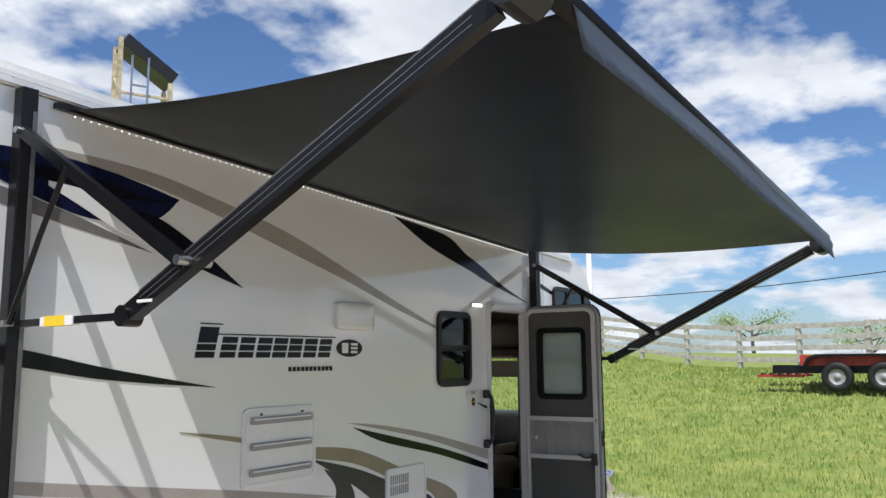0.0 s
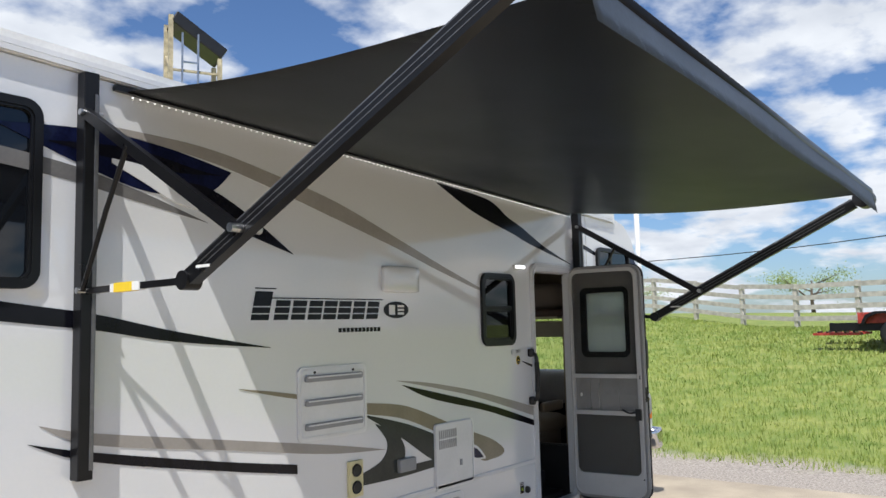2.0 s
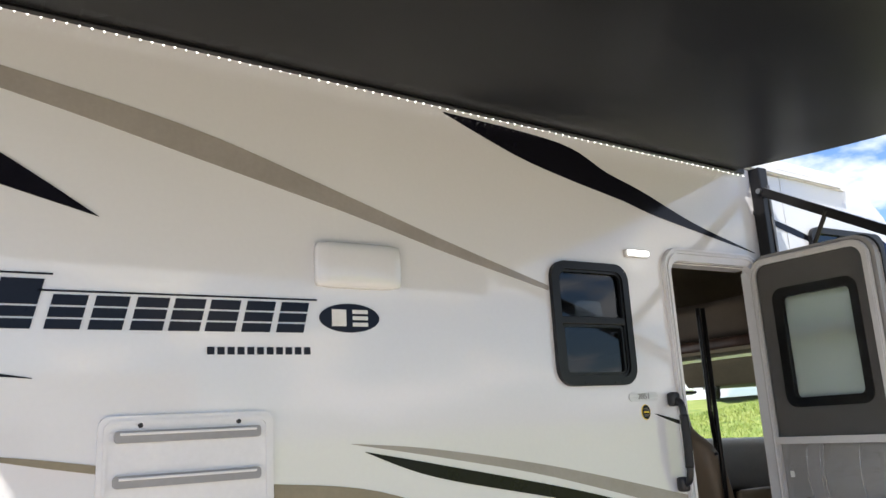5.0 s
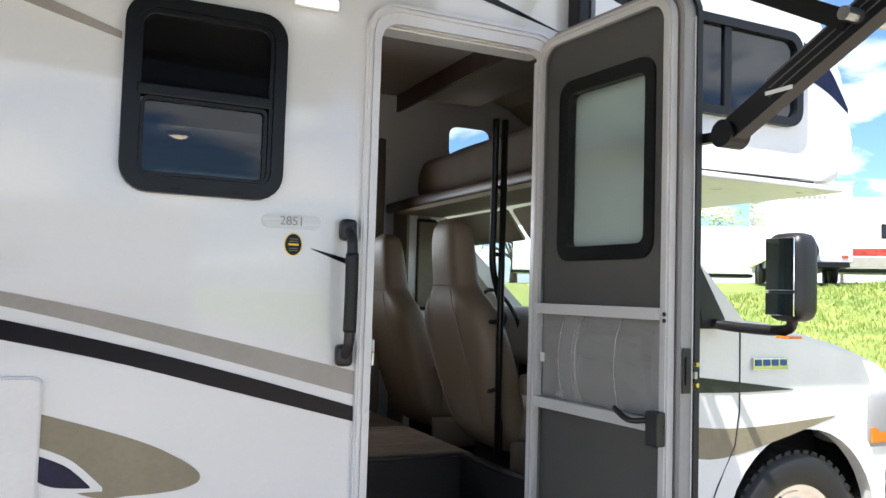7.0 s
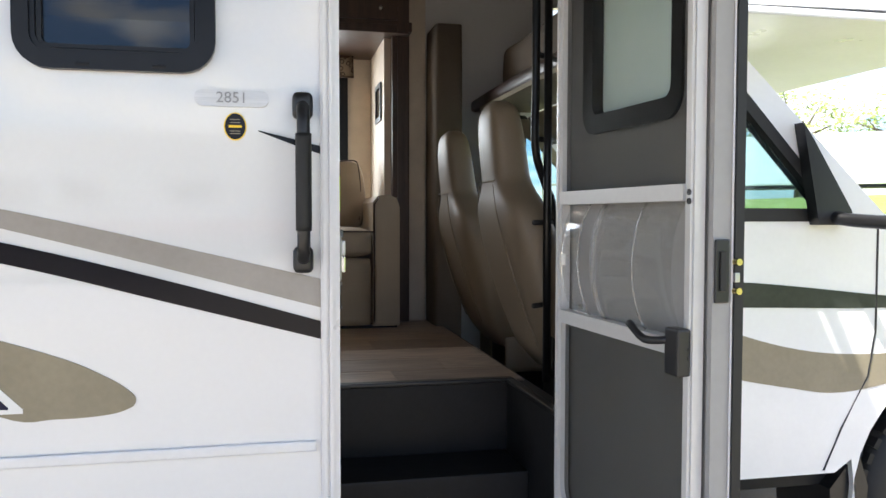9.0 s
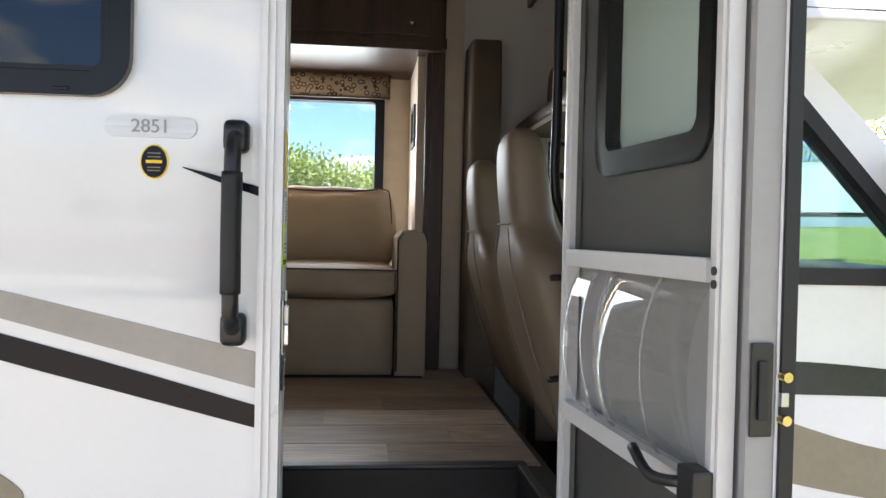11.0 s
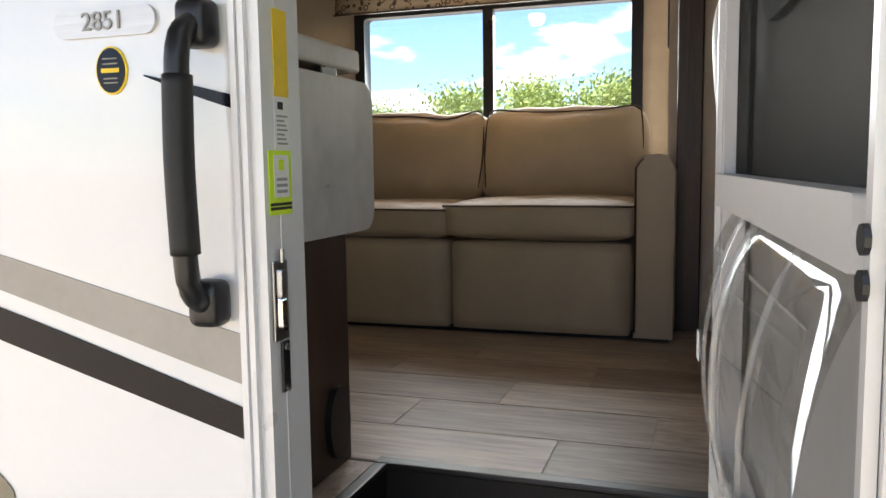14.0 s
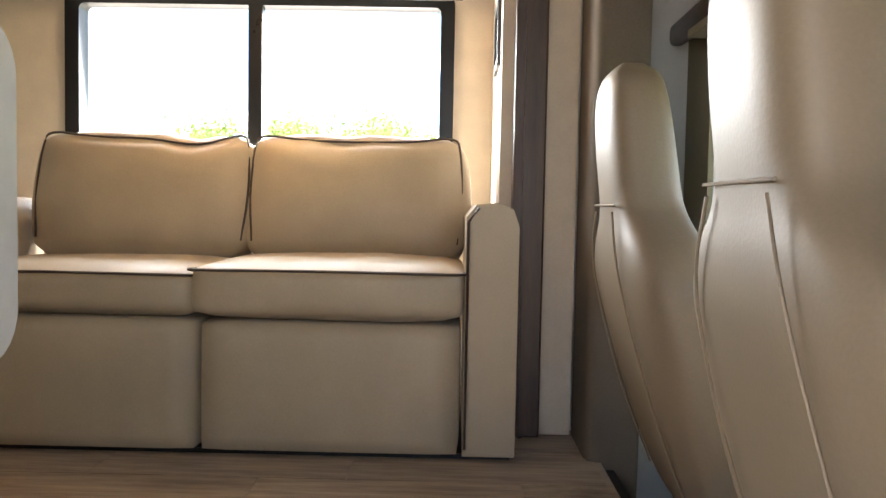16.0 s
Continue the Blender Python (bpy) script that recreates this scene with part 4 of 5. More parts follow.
for x, o in ((XA, dz(XA)), (XB, 0.0)):
    rail = part("mounting_rail", box(x - 0.033, x + 0.033, -0.07, -0.004, 1.12 + o, ROOF(x) - 0.005, 0.006), M_BLKALU, aw, "black wall rail")
    part("rail_groove", box(x + 0.012, x + 0.03, -0.076, -0.0705, 1.16 + o, ROOF(x) - 0.1, 0.002), M_GREYALU, rail)
    for z in (1.90, 2.66):
        part("pivot", tube([(x - 0.05, -0.06, z + o), (x + 0.05, -0.06, z + o)], 0.014, 12), M_STEEL, rail)
    f = 0.06 if x > 0 else 0.0
    arm = part("main_arm", beam((x, -0.76 + f, 1.90 + o - 0.5 * f), (x, -2.21, 2.62 + o), 0.045, 0.06), M_BLKALU, aw, "black extruded main arm")
    part("arm_channel", beam((x, -0.84, 1.982 + o), (x, -2.19, 2.652 + o), 0.022, 0.012), M_GREYALU, arm)
    for k in (-0.010, 0.012):
        part("arm_groove", beam((x - 0.0235, -0.86, 1.95 + k + o), (x - 0.0235, -2.15, 2.59 + k + o), 0.0015, 0.003), M_GREYALU, arm)
    part("arm_foot", tube([(x - 0.034, -0.775 + f, 1.905 + o - 0.5 * f), (x + 0.034, -0.775 + f, 1.905 + o - 0.5 * f)], 0.036, 20), M_BLKALU, arm)
    part("arm_head", tube([(x - 0.07, -2.27, 2.65 + o), (x + 0.07, -2.27, 2.65 + o)], 0.065, 20), M_PLASTIC, arm, "black end cap")
    part("sticker", box(x - 0.0252, x - 0.0242, -0.93, -0.85, 1.945 + o, 1.955 + o), M_PAPER, arm)
    part("support_arm", beam((x - 0.02, -0.06, 2.66 + o), (x - 0.02, -1.08, 2.06 + o), 0.03, 0.045), M_BLKALU, aw, "folding support arm")
    part("knuckle", tube([(x - 0.07, -1.10, 2.065 + o), (x + 0.06, -1.10, 2.065 + o)], 0.016, 12), M_STEEL, aw)
    part("gas_strut", tube([(x - 0.03, -0.075, 1.90 + o), (x - 0.03, -0.25, 2.22 + o), (x - 0.03, -0.40, 2.46 + o)], 0.011, 10), M_BLKALU, aw)
    part("lower_link", beam((x, -0.06, 1.90 + o), (x, -0.77 + f, 1.905 + o - 0.5 * f), 0.022, 0.026), M_BLKALU, aw)
    lb = part("link_sleeve", beam((x, -0.26, 1.9015 + o), (x, -0.47, 1.903 + o), 0.03, 0.034), M_PAPER, aw)
    part("warning_label", beam((x, -0.29, 1.902 + o), (x, -0.42, 1.9028 + o), 0.033, 0.037), M_YELLOW, lb, "yellow warning label")


# ---- cab ----
CY0, CY1 = 0.2, 2.0
WX, WZ, WR = 2.115, 0.43, 0.39
arch = [(WX + 0.45 * math.cos(radians(a)), WZ + 0.03 + 0.45 * math.sin(radians(a))) for a in range(200, -21, -10)]
low = [(0.98, 0.56), (1.60, 0.56), (1.66, 0.6)] + arch + [(2.66, 0.62), (2.70, 0.80), (2.70, 1.02), (2.62, 1.16), (2.35, 1.24), (1.86, 1.345), (1.74, 1.365), (0.98, 1.365)]
part("cab_side", prism(low, CY0, CY0 + 0.06), M_CABWHITE, rv, "white van cab door and fender")
part("cab_side", prism(low, CY1 - 0.06, CY1), M_CABWHITE, rv)
part("hood", prism([(1.76, 1.37), (1.9, 1.36), (2.35, 1.265), (2.62, 1.18), (2.69, 1.04), (2.60, 1.0), (1.76, 1.2)], CY0 + 0.03, CY1 - 0.03), M_CABWHITE, rv, "short white hood")
part("fascia", box(2.58, 2.70, CY0 + 0.06, CY1 - 0.06, 0.6, 1.02, 0.02), M_PLASTIC, rv)
part("bumper", soft_box(2.62, 2.84, CY0 - 0.06, CY1 + 0.06, 0.50, 0.74, 0.05, 0.01, 5), M_CHROME, rv, "chrome front bumper", smooth=True)
lamp = part("headlamp", soft_box(2.5, 2.705, CY0 - 0.008, CY0 + 0.3, 0.80, 1.08, 0.03, 0.01, 4), M_GREYPL, rv, smooth=True)
part("marker_lens", box(2.52, 2.66, CY0 - 0.016, CY0 - 0.0085, 0.83, 0.90, 0.004), M_AMBER, lamp)
part("firewall", box(1.72, 1.76, CY0 + 0.07, CY1 - 0.07, 0.5, 1.36), M_PLASTIC, rv)
part("dashboard", soft_box(1.42, 1.74, CY0 + 0.08, CY1 - 0.08, 1.08, 1.38, 0.06, 0.01, 5), M_GREYPL, rv, "grey dashboard", smooth=True)
part("cab_floor", box(0.86, 1.72, CY0 + 0.07, CY1 - 0.07, 0.5, 0.56), M_STEP, rv)
part("wheel_well", box(1.72, 2.58, CY0 + 0.34, CY0 + 0.40, 0.4, 1.15), M_PLASTIC, rv)
pillar = [(1.60, 1.366), (1.76, 1.366), (1.19, 1.903), (1.09, 1.903)]
for y0, y1 in ((CY0, CY0 + 0.06), (CY1 - 0.06, CY1)):
    part("a_pillar", prism(pillar, y0, y1), M_CABWHITE, rv)
    part("b_pillar", prism([(0.98, 1.366), (1.04, 1.366), (1.03, 1.903), (0.98, 1.903)], y0, y1), M_CABWHITE, rv)
    part("head_rail", prism([(1.033, 1.85), (1.135, 1.85), (1.085, 1.903), (1.033, 1.903)], y0 + 0.002, y1 - 0.002), M_HEADLINER, rv)
    part("door_glass", prism([(1.04, 1.366), (1.595, 1.366), (1.14, 1.84), (1.035, 1.84)], y0 + 0.025, y0 + 0.03), glass_mat("door_glass", (0.62, 0.75, 0.77), 0.0, 0.02), rv, "blue-green side glass")
    part("glass_seal", ring([(1.03, 1.345), (1.63, 1.345), (1.14, 1.87), (1.025, 1.87)], [(1.06, 1.385), (1.55, 1.385), (1.12, 1.835), (1.05, 1.835)], y0 - 0.004, y1 + 0.004), M_RUBBER, rv)
wind = bmesh.new()
wind.faces.new([wind.verts.new(p) for p in ((1.75, CY0 + 0.06, 1.37), (1.75, CY1 - 0.06, 1.37), (1.185, CY1 - 0.06, 1.90), (1.185, CY0 + 0.06, 1.90))])
bmesh.ops.solidify(wind, geom=wind.faces[:], thickness=0.006)
part("windshield", wind, M_PANE, rv)
for y0, y1 in ((CY0 + 0.10, 1.06), (1.12, CY1 - 0.10)):
    part("sun_visor", turned(soft_box(-0.09, 0.09, y0, y1, -0.012, 0.012, 0.01, 0.002, 4), pose(1.20, 0, 1.79, 0, 52, 0)), M_HEADLINER, rv, "tan folded sun visor", smooth=True)
part("far_window_surround", ring([(1.033, 1.366), (1.60, 1.366), (1.15, 1.85), (1.033, 1.85)], [(1.14, 1.40), (1.50, 1.40), (1.20, 1.72), (1.14, 1.76)], CY1 - 0.085, CY1 - 0.065), M_HEADLINER, rv, "tan moulded window surround")
part("door_seam", tube([(1.735, CY0 - 0.001, 1.34), (1.735, CY0 - 0.001, 1.0), (1.71, CY0 - 0.001, 0.86), (1.62, CY0 - 0.001, 0.70), (1.56, CY0 - 0.001, 0.57)], 0.0035, 6), M_PLASTIC, rv)
decal("stripe", [(0.98, 1.17), (1.3, 1.16), (1.7, 1.12), (2.04, 1.082)], [(0.98, 1.09), (1.3, 1.085), (1.7, 1.075), (2.04, 1.08)], M_CHARCOAL, rv, y=CY0, label="tapering charcoal stripe")
decal("stripe", [(0.98, 1.10), (1.4, 0.965), (1.75, 0.93), (2.3, 0.96)], [(0.98, 0.93), (1.4, 0.84), (1.7, 0.82), (2.3, 0.955)], M_GOLD, rv, y=CY0, proud=0.002, label="sand coloured sweep")
logo = part("fender_badge", box(1.80, 2.0, CY0 - 0.012, CY0 - 0.001, 1.165, 1.215, 0.003), M_CHROME, rv, "chrome fender badge with blue marks")
for i in range(4):
    part("mark", box(1.81 + i * 0.048, 1.845 + i * 0.048, CY0 - 0.0145, CY0 - 0.0122, 1.183, 1.208), mat("badge_blue", (0.03, 0.09, 0.3), 0.3), logo)
part("running_board", soft_box(0.98, 1.62, -0.06, 0.22, 0.36, 0.41, 0.015, 0.004, 5), M_PLASTIC, rv, "black ribbed running board", smooth=True)
part("mud_flap", prism([(1.60, 0.50), (1.70, 0.62), (1.74, 0.50), (1.70, 0.15), (1.62, 0.2)], CY0 + 0.02, CY0 + 0.3), M_PLASTIC, rv)
mir = part("mirror", soft_box(1.55, 1.66, -0.25, -0.095, 1.385, 1.695, 0.035, 0.006, 6), M_PLASTIC, rv, "tall black side mirror", smooth=True)
part("mirror_glass", box(1.539, 1.5465, -0.235, -0.11, 1.49, 1.68, 0.002), mat("mirror_silver", (0.9, 0.9, 0.9), 0.02, metal=1.0, var=0.0, bump=0.0), mir)
part("spot_mirror", box(1.539, 1.5465, -0.235, -0.11, 1.40, 1.48, 0.002), mat("spot_mirror_silver", (0.8, 0.8, 0.8), 0.05, metal=1.0, var=0.0, bump=0.0), mir)
part("mirror_arm", tube(spline([(1.53, 0.20, 1.365), (1.57, 0.08, 1.348), (1.615, -0.13, 1.345), (1.615, -0.165, 1.39)], 5), 0.02, 10), M_PLASTIC, mir, smooth=True)
part("mirror_base", prism([(1.49, 1.335), (1.61, 1.335), (1.60, 1.38), (1.46, 1.60), (1.43, 1.64)], CY0 - 0.05, CY0 - 0.005), M_PLASTIC, mir)
part("marker", box(1.58, 1.65, -0.18, -0.12, 1.316, 1.326, 0.003), M_AMBER, mir)


def wheel(x, y):
    t = part("tyre", turned(lathe([(0.24, 0.02), (0.27, -0.002), (0.33, -0.004), (0.37, 0.012), (0.39, 0.045), (0.39, 0.19), (0.36, 0.22), (0.25, 0.22)], 48), Matrix.Translation((x, y, WZ - 0.01))), M_RUBBER, rv, "black ribbed truck tyre", smooth=True)
    for a in range(44):
        part("tread_block", turned(box(-0.017, 0.017, 0.022, 0.065, 0.375, 0.3925), Matrix.Translation((x, y, WZ - 0.01)) @ Matrix.Rotation(radians(a * 360 / 44), 4, "Y")), M_RUBBER, t)
    r = part("wheel_cover", turned(lathe([(0.0005, -0.035), (0.045, -0.035), (0.055, -0.005), (0.11, 0.0), (0.15, 0.03), (0.19, 0.045), (0.215, 0.035), (0.235, 0.012), (0.25, 0.015)], 48), Matrix.Translation((x, y, WZ - 0.01))), M_CHROME, rv, "polished chrome wheel cover", smooth=True)
    for a in range(8):
        ca, sa = math.cos(radians(a * 45)), math.sin(radians(a * 45))
        part("lug", turned(lathe([(0.0005, -0.03), (0.013, -0.026), (0.016, 0.004)], 10), Matrix.Translation((x + 0.085 * ca, y, WZ - 0.01 + 0.085 * sa))), M_CHROME, r, smooth=True)
    for a in range(4):
        ca, sa = math.cos(radians(a * 90 + 20)), math.sin(radians(a * 90 + 20))
        part("hand_hole", turned(lathe([(0.0005, 0.0), (0.024, 0.002), (0.026, 0.03)], 14), Matrix.Translation((x + 0.165 * ca, y + 0.022, WZ - 0.01 + 0.165 * sa))), M_PLASTIC, r)


wheel(WX, CY0 + 0.02)
part("tyre", turned(lathe([(0.1, 0.0), (0.33, 0.0), (0.39, 0.04), (0.39, 0.2), (0.1, 0.2)], 32), Matrix.Translation((WX, CY1 - 0.25, WZ - 0.01))), M_RUBBER, rv, smooth=True)
for yy in (0.12, BACK - 0.5):
    part("tyre", turned(lathe([(0.1, 0.0), (0.33, 0.0), (0.39, 0.04), (0.39, 0.36), (0.1, 0.36)], 32), Matrix.Translation((-3.0, yy, WZ - 0.01))), M_RUBBER, rv, smooth=True)

# ---- living room ----
part("interior_side_lining", grid_wall([REAR, 0.84], [0.8, 2.62], [(0.0, 0.66, 0.8, 2.30), (-0.7, -0.21, 1.66, 2.25), (-4.9, -3.84, 2.06, 2.62)], 0.052, 0.056), M_WALLPAPER, rv)
part("front_bulkhead", box(0.955, 0.975, 0.06, BACK - 0.06, 2.52, 2.62), M_WOOD, rv, "dark header over the bunk opening")
part("bunk_deck", box(0.96, 1.98, 0.05, BACK - 0.05, 1.94, 1.965), M_WOOD, rv)
part("bunk_lining", prism([(0.985, 2.66), (1.5, 2.72), (1.76, 2.66), (1.95, 2.54), (2.07, 2.36), (2.12, 2.1), (2.1, 2.1), (2.05, 2.35), (1.93, 2.52), (1.74, 2.64), (1.5, 2.70), (0.985, 2.64)], 0.03, BACK - 0.03), M_HEADLINER, rv, "tan bunk lining")
part("bunk_mattress", soft_box(1.0, 1.9, 0.25, 1.95, 1.966, 2.20, 0.07, 0.03, 8, 0.015, 3), M_BUNK, rv, "thick tan bunk mattress", smooth=True)
part("far_bunk_pane", prism(rrect(1.33, 1.63, 2.28, 2.50, 0.05), BACK + 0.003, BACK + 0.009), M_PANE, rv)
part("bunk_edge", soft_box(0.90, 0.955, 0.06, BACK - 0.06, 1.90, 1.97, 0.025, 0.0, 4), M_WOOD, rv, smooth=True)
part("cab_headliner", box(0.90, 1.18, CY0 + 0.07, CY1 - 0.07, 1.885, 1.905), M_HEADLINER, rv, "tan cab headliner")
part("room_divider", box(-2.6, -2.55, 0.06, BACK - 0.06, FLOOR, 2.62), M_WALLPAPER, rv)
for y0, y1 in ((0.0505, CY0 + 0.06), (CY1 - 0.06, BACK - 0.0505)):
    part("cab_joint", box(0.965, 0.979, y0, y1, 0.42, 1.925), M_HEADLINER, rv)
part("cab_step", box(0.703, 0.733, 0.06, BACK - 0.06, 0.42, 0.80), M_STEP, rv)
# stepwell
sw = part("stepwell", box(-0.045, 0.65, 0.53, 0.555, 0.40, FLOOR - 0.002), M_STEP, rv, "black entry stepwell")
part("side_panel", box(-0.045, -0.025, 0.06, 0.53, 0.40, FLOOR - 0.002), M_STEP, sw)
part("side_panel", box(0.63, 0.65, 0.06, 0.53, 0.40, FLOOR - 0.002), M_STEP, sw)
part("tread", box(-0.025, 0.63, 0.29, 0.53, 0.40, 0.60, 0.006), M_STEP, sw)
part("tread", box(-0.025, 0.63, 0.056, 0.29, 0.38, 0.428, 0.004), M_STEP, sw)
part("nosing", box(-0.05, 0.655, 0.525, 0.562, FLOOR - 0.001, FLOOR + 0.012, 0.004), M_PLASTIC, sw)
part("nosing", box(-0.05, -0.022, 0.06, 0.525, FLOOR - 0.001, FLOOR + 0.012, 0.004), M_PLASTIC, sw)
part("nosing", box(0.627, 0.655, 0.06, 0.525, FLOOR - 0.001, FLOOR + 0.012, 0.004), M_PLASTIC, sw)
part("latch", box(0.31, 0.325, 0.278, 0.29, 0.46, 0.54, 0.003), M_PLASTIC, sw)
part("floor_strip", box(0.655, 0.70, 0.06, 0.555, 0.70, FLOOR - 0.004), M_STEP, rv)

# slide-out
sl = part("slide_out", grid_wall([-2.1, 0.54], [FLOOR - 0.04, 2.32], [(-1.045, 0.305, 1.46, 2.17)], 2.70, 2.74), M_WALLPAPER, rv, "cream slide-out back wall")
part("slide_side", box(0.52, 0.56, BACK, 2.70, FLOOR - 0.04, 2.32), M_WALLPAPER, sl)
part("slide_side", box(0.445, 0.519, 2.12, 2.70, FLOOR, 2.30), M_WALLPAPER, sl)
part("slide_side", box(-2.1, -2.06, BACK, 2.70, FLOOR - 0.04, 2.32), M_WALLPAPER, sl)
part("slide_floor", box(-2.1, 0.56, BACK - 0.05, 2.74, FLOOR - 0.06, FLOOR - 0.004), M_WOOD, sl)
part("slide_roof", box(-2.1, 0.56, 1.95, 2.74, 2.265, 2.31), M_WOOD, sl, "dark walnut slide ceiling")
part("slide_fascia", box(-2.1, 0.54, 1.93, 1.95, 2.25, 2.62), M_WOOD, sl)
for k in range(3):
    cd = part("cabinet_door", box(-1.47 + k * 0.66, -0.835 + k * 0.66, 1.912, 1.929, 2.31, 2.59, 0.004), M_WOOD, sl, "dark walnut overhead cabinet door")
    part("knob", turned(lathe([(0.0005, -0.022), (0.011, -0.02), (0.012, -0.01), (0.005, 0.0)], 12), Matrix.Translation((-0.92 + k * 0.66, 1.911, 2.36))), M_CHROME, cd, smooth=True)
part("light_rail", box(-2.1, 0.48, 1.90, 1.929, 2.245, 2.285, 0.004), M_WOOD, sl)
post = part("dark_trim", box(0.478, 0.566, 2.06, 2.11, FLOOR, 2.62, 0.006), M_WOOD, sl, "dark walnut trim post")
part("trim_bead", box(0.505, 0.517, 2.05, 2.0595, FLOOR, 2.6), M_WOOD, post)
part("wall_panel", box(0.567, 0.655, 2.095, 2.149, FLOOR, 2.62), M_WALLPAPER, rv, "cream wall panel")
pic = thing("wall_control", "small black framed control panel on the slide wall", "panel")
part("frame", T(ring(rrect(2.2, 2.42, 1.86, 2.06, 0.01), rrect(2.225, 2.395, 1.885, 2.035, 0.006), 0.435, 0.4445)), M_PLASTIC, pic)
part("face", T(prism(rrect(2.22, 2.4, 1.88, 2.04, 0.006), 0.440, 0.4435)), M_DARKGLASS, pic)
part("door_pillar_trim", soft_box(0.66, 0.80, 1.86, 2.13, FLOOR - 0.2, 2.3, 0.02, 0.0, 5), M_BUNK, rv, "brown padded cab pillar", smooth=True)

iw = part("slide_window", ring(rrect(-1.045, 0.31, 1.46, 2.175, 0.03), rrect(-0.995, 0.262, 1.505, 2.135, 0.02), 2.672, 2.745), M_BLKALU, rv, "wide black framed window behind the sofa")
part("mullion", box(-0.405, -0.355, 2.67, 2.71, 1.50, 2.14, 0.004), M_BLKALU, iw)
pn = part("pane", prism(rrect(-1.0, 0.267, 1.495, 2.14, 0.02), 2.715, 2.72), M_PANE, iw)
pn.visible_shadow = False

va = thing("window_valance", "beige window valance printed with dark loops", "valance", at=(-0.245, 0, 0.062))
vb = bmesh.new()
grid = [[vb.verts.new((-0.86 + 1.44 * i / 50, 2.60 + 0.006 * math.sin(i * 0.7) - 0.004 * j, 2.20 - 0.03 * j + 0.004 * math.sin(i * 0.5) * (j > 3))) for j in range(5)] for i in range(51)]
for i in range(50):
    for j in range(4):
        vb.faces.new((grid[i][j], grid[i + 1][j], grid[i + 1][j + 1], grid[i][j + 1]))
bmesh.ops.solidify(vb, geom=vb.faces[:], thickness=0.06)
part("cloth", vb, M_LOOP, va, smooth=True)
part("hem", tube([(-0.86, 2.572, 2.078), (-0.3, 2.578, 2.079), (0.58, 2.572, 2.078)], 0.005, 6), M_PIPING, va)
part("head_board", box(-0.86, 0.58, 2.60, 2.69, 2.19, 2.204), M_WOOD, va)

dome = thing("ceiling_light", "lit round ceiling light with a warm lens", "light")
part("rim", turned(lathe([(0.0005, 0.0), (0.062, 0.0), (0.066, -0.012), (0.05, -0.022)], 28), pose(-0.27, 2.2, 2.265, 90)), M_ALU, dome, smooth=True)
part("lens", turned(lathe([(0.0005, 0.034), (0.03, 0.030), (0.05, 0.018)], 28), pose(-0.27, 2.2, 2.265, -90)), M_LAMP, dome, smooth=True)
bulb = new("ceiling_bulb", bpy.data.lights.new("ceiling_bulb", "POINT"))
bulb.data.energy, bulb.data.color, bulb.data.shadow_soft_size = 1.1, (1.0, 0.68, 0.38), 0.04
bulb.location = (-0.27, 2.2, 2.18)


# sofa
SEATED = 0.80
sofa = thing("sofa", "tan leatherette two-seat sofa with dark piping", "sofa")
def piping(pts, parent):
    part("piping", tube(pts, 0.0036, 6), M_PIPING, parent, "dark piping", smooth=True)

for x0, x1, zt in ((-0.125, 0.525, 1.25), (-0.80, -0.128, 1.235)):
    part("base_panel", soft_box(x0 + 0.004, x1 - 0.004, 1.85, 2.35, SEATED + 0.012, 1.118, 0.012, 0.004, 6), M_LEATHER, sofa, smooth=True)
    dx = 0.02 if x0 > -0.5 else 0.0
    c = part("seat_cushion", soft_box(x0 - dx, x1, 1.835 if x0 > -0.5 else 1.86, 2.42, 1.127, zt, 0.03, 0.012, 9, 0.004, x0), M_LEATHER, sofa, "padded seat cushion", smooth=True)
    yf = 1.832 if x0 > -0.5 else 1.857
    piping(spline([(x0 - dx + 0.012, 2.0, zt - 0.018), (x0 - dx + 0.012, yf + 0.006, zt - 0.012), ((x0 + x1) / 2, yf - 0.004, zt - 0.010), (x1 - 0.012, yf + 0.006, zt - 0.012), (x1 - 0.012, 2.0, zt - 0.018)], 5), c)
def back_cushion(x0, x1, z1, seed, dent=0.0):
    bm = soft_box(x0, x1, -0.07, 0.07, 0, z1, 0.035, 0.035, 12, 0.006, seed)
    for v in bm.verts:
        u = (v.co.x - x0) / (x1 - x0)
        w = v.co.z / z1
        v.co.z += 0.018 * w * (abs(2 * u - 1) ** 3) - dent * w * math.exp(-((u - 0.72) / 0.1) ** 2)
        v.co.y += 0.008 * noise.noise(Vector((v.co.x * 9, seed, v.co.z * 9))) 
    m = pose(0, 2.34, 1.235, -14)
    c = part("back_cushion", turned(bm, m), M_LEATHER, sofa, "loose back cushion", smooth=True)
    out = []
    for u, w in [(0.02, 0.1), (0.0, 0.5), (0.01, 0.9), (0.05, 1.03), (0.25, 1.0), (0.5, 0.99), (0.75, 1.0), (0.95, 1.03), (0.99, 0.9), (1.0, 0.5), (0.98, 0.1)]:
        out.append(tuple(m @ Vector((x0 - 0.006 + u * (x1 - x0 + 0.012), -0.056, w * z1 + 0.006 - (dent * w * math.exp(-((u - 0.72) / 0.1) ** 2))))))
    piping(spline(out, 4), c)
back_cushion(-0.115, 0.515, 0.335, 3.0)
back_cushion(-0.77, -0.135, 0.335, 8.0, 0.02)
armb = prism([(0.53, SEATED + 0.01), (0.66, SEATED + 0.01), (0.66, 1.35), (0.645, 1.39), (0.61, 1.405), (0.555, 1.40), (0.53, 1.37)], 1.85, 2.45)
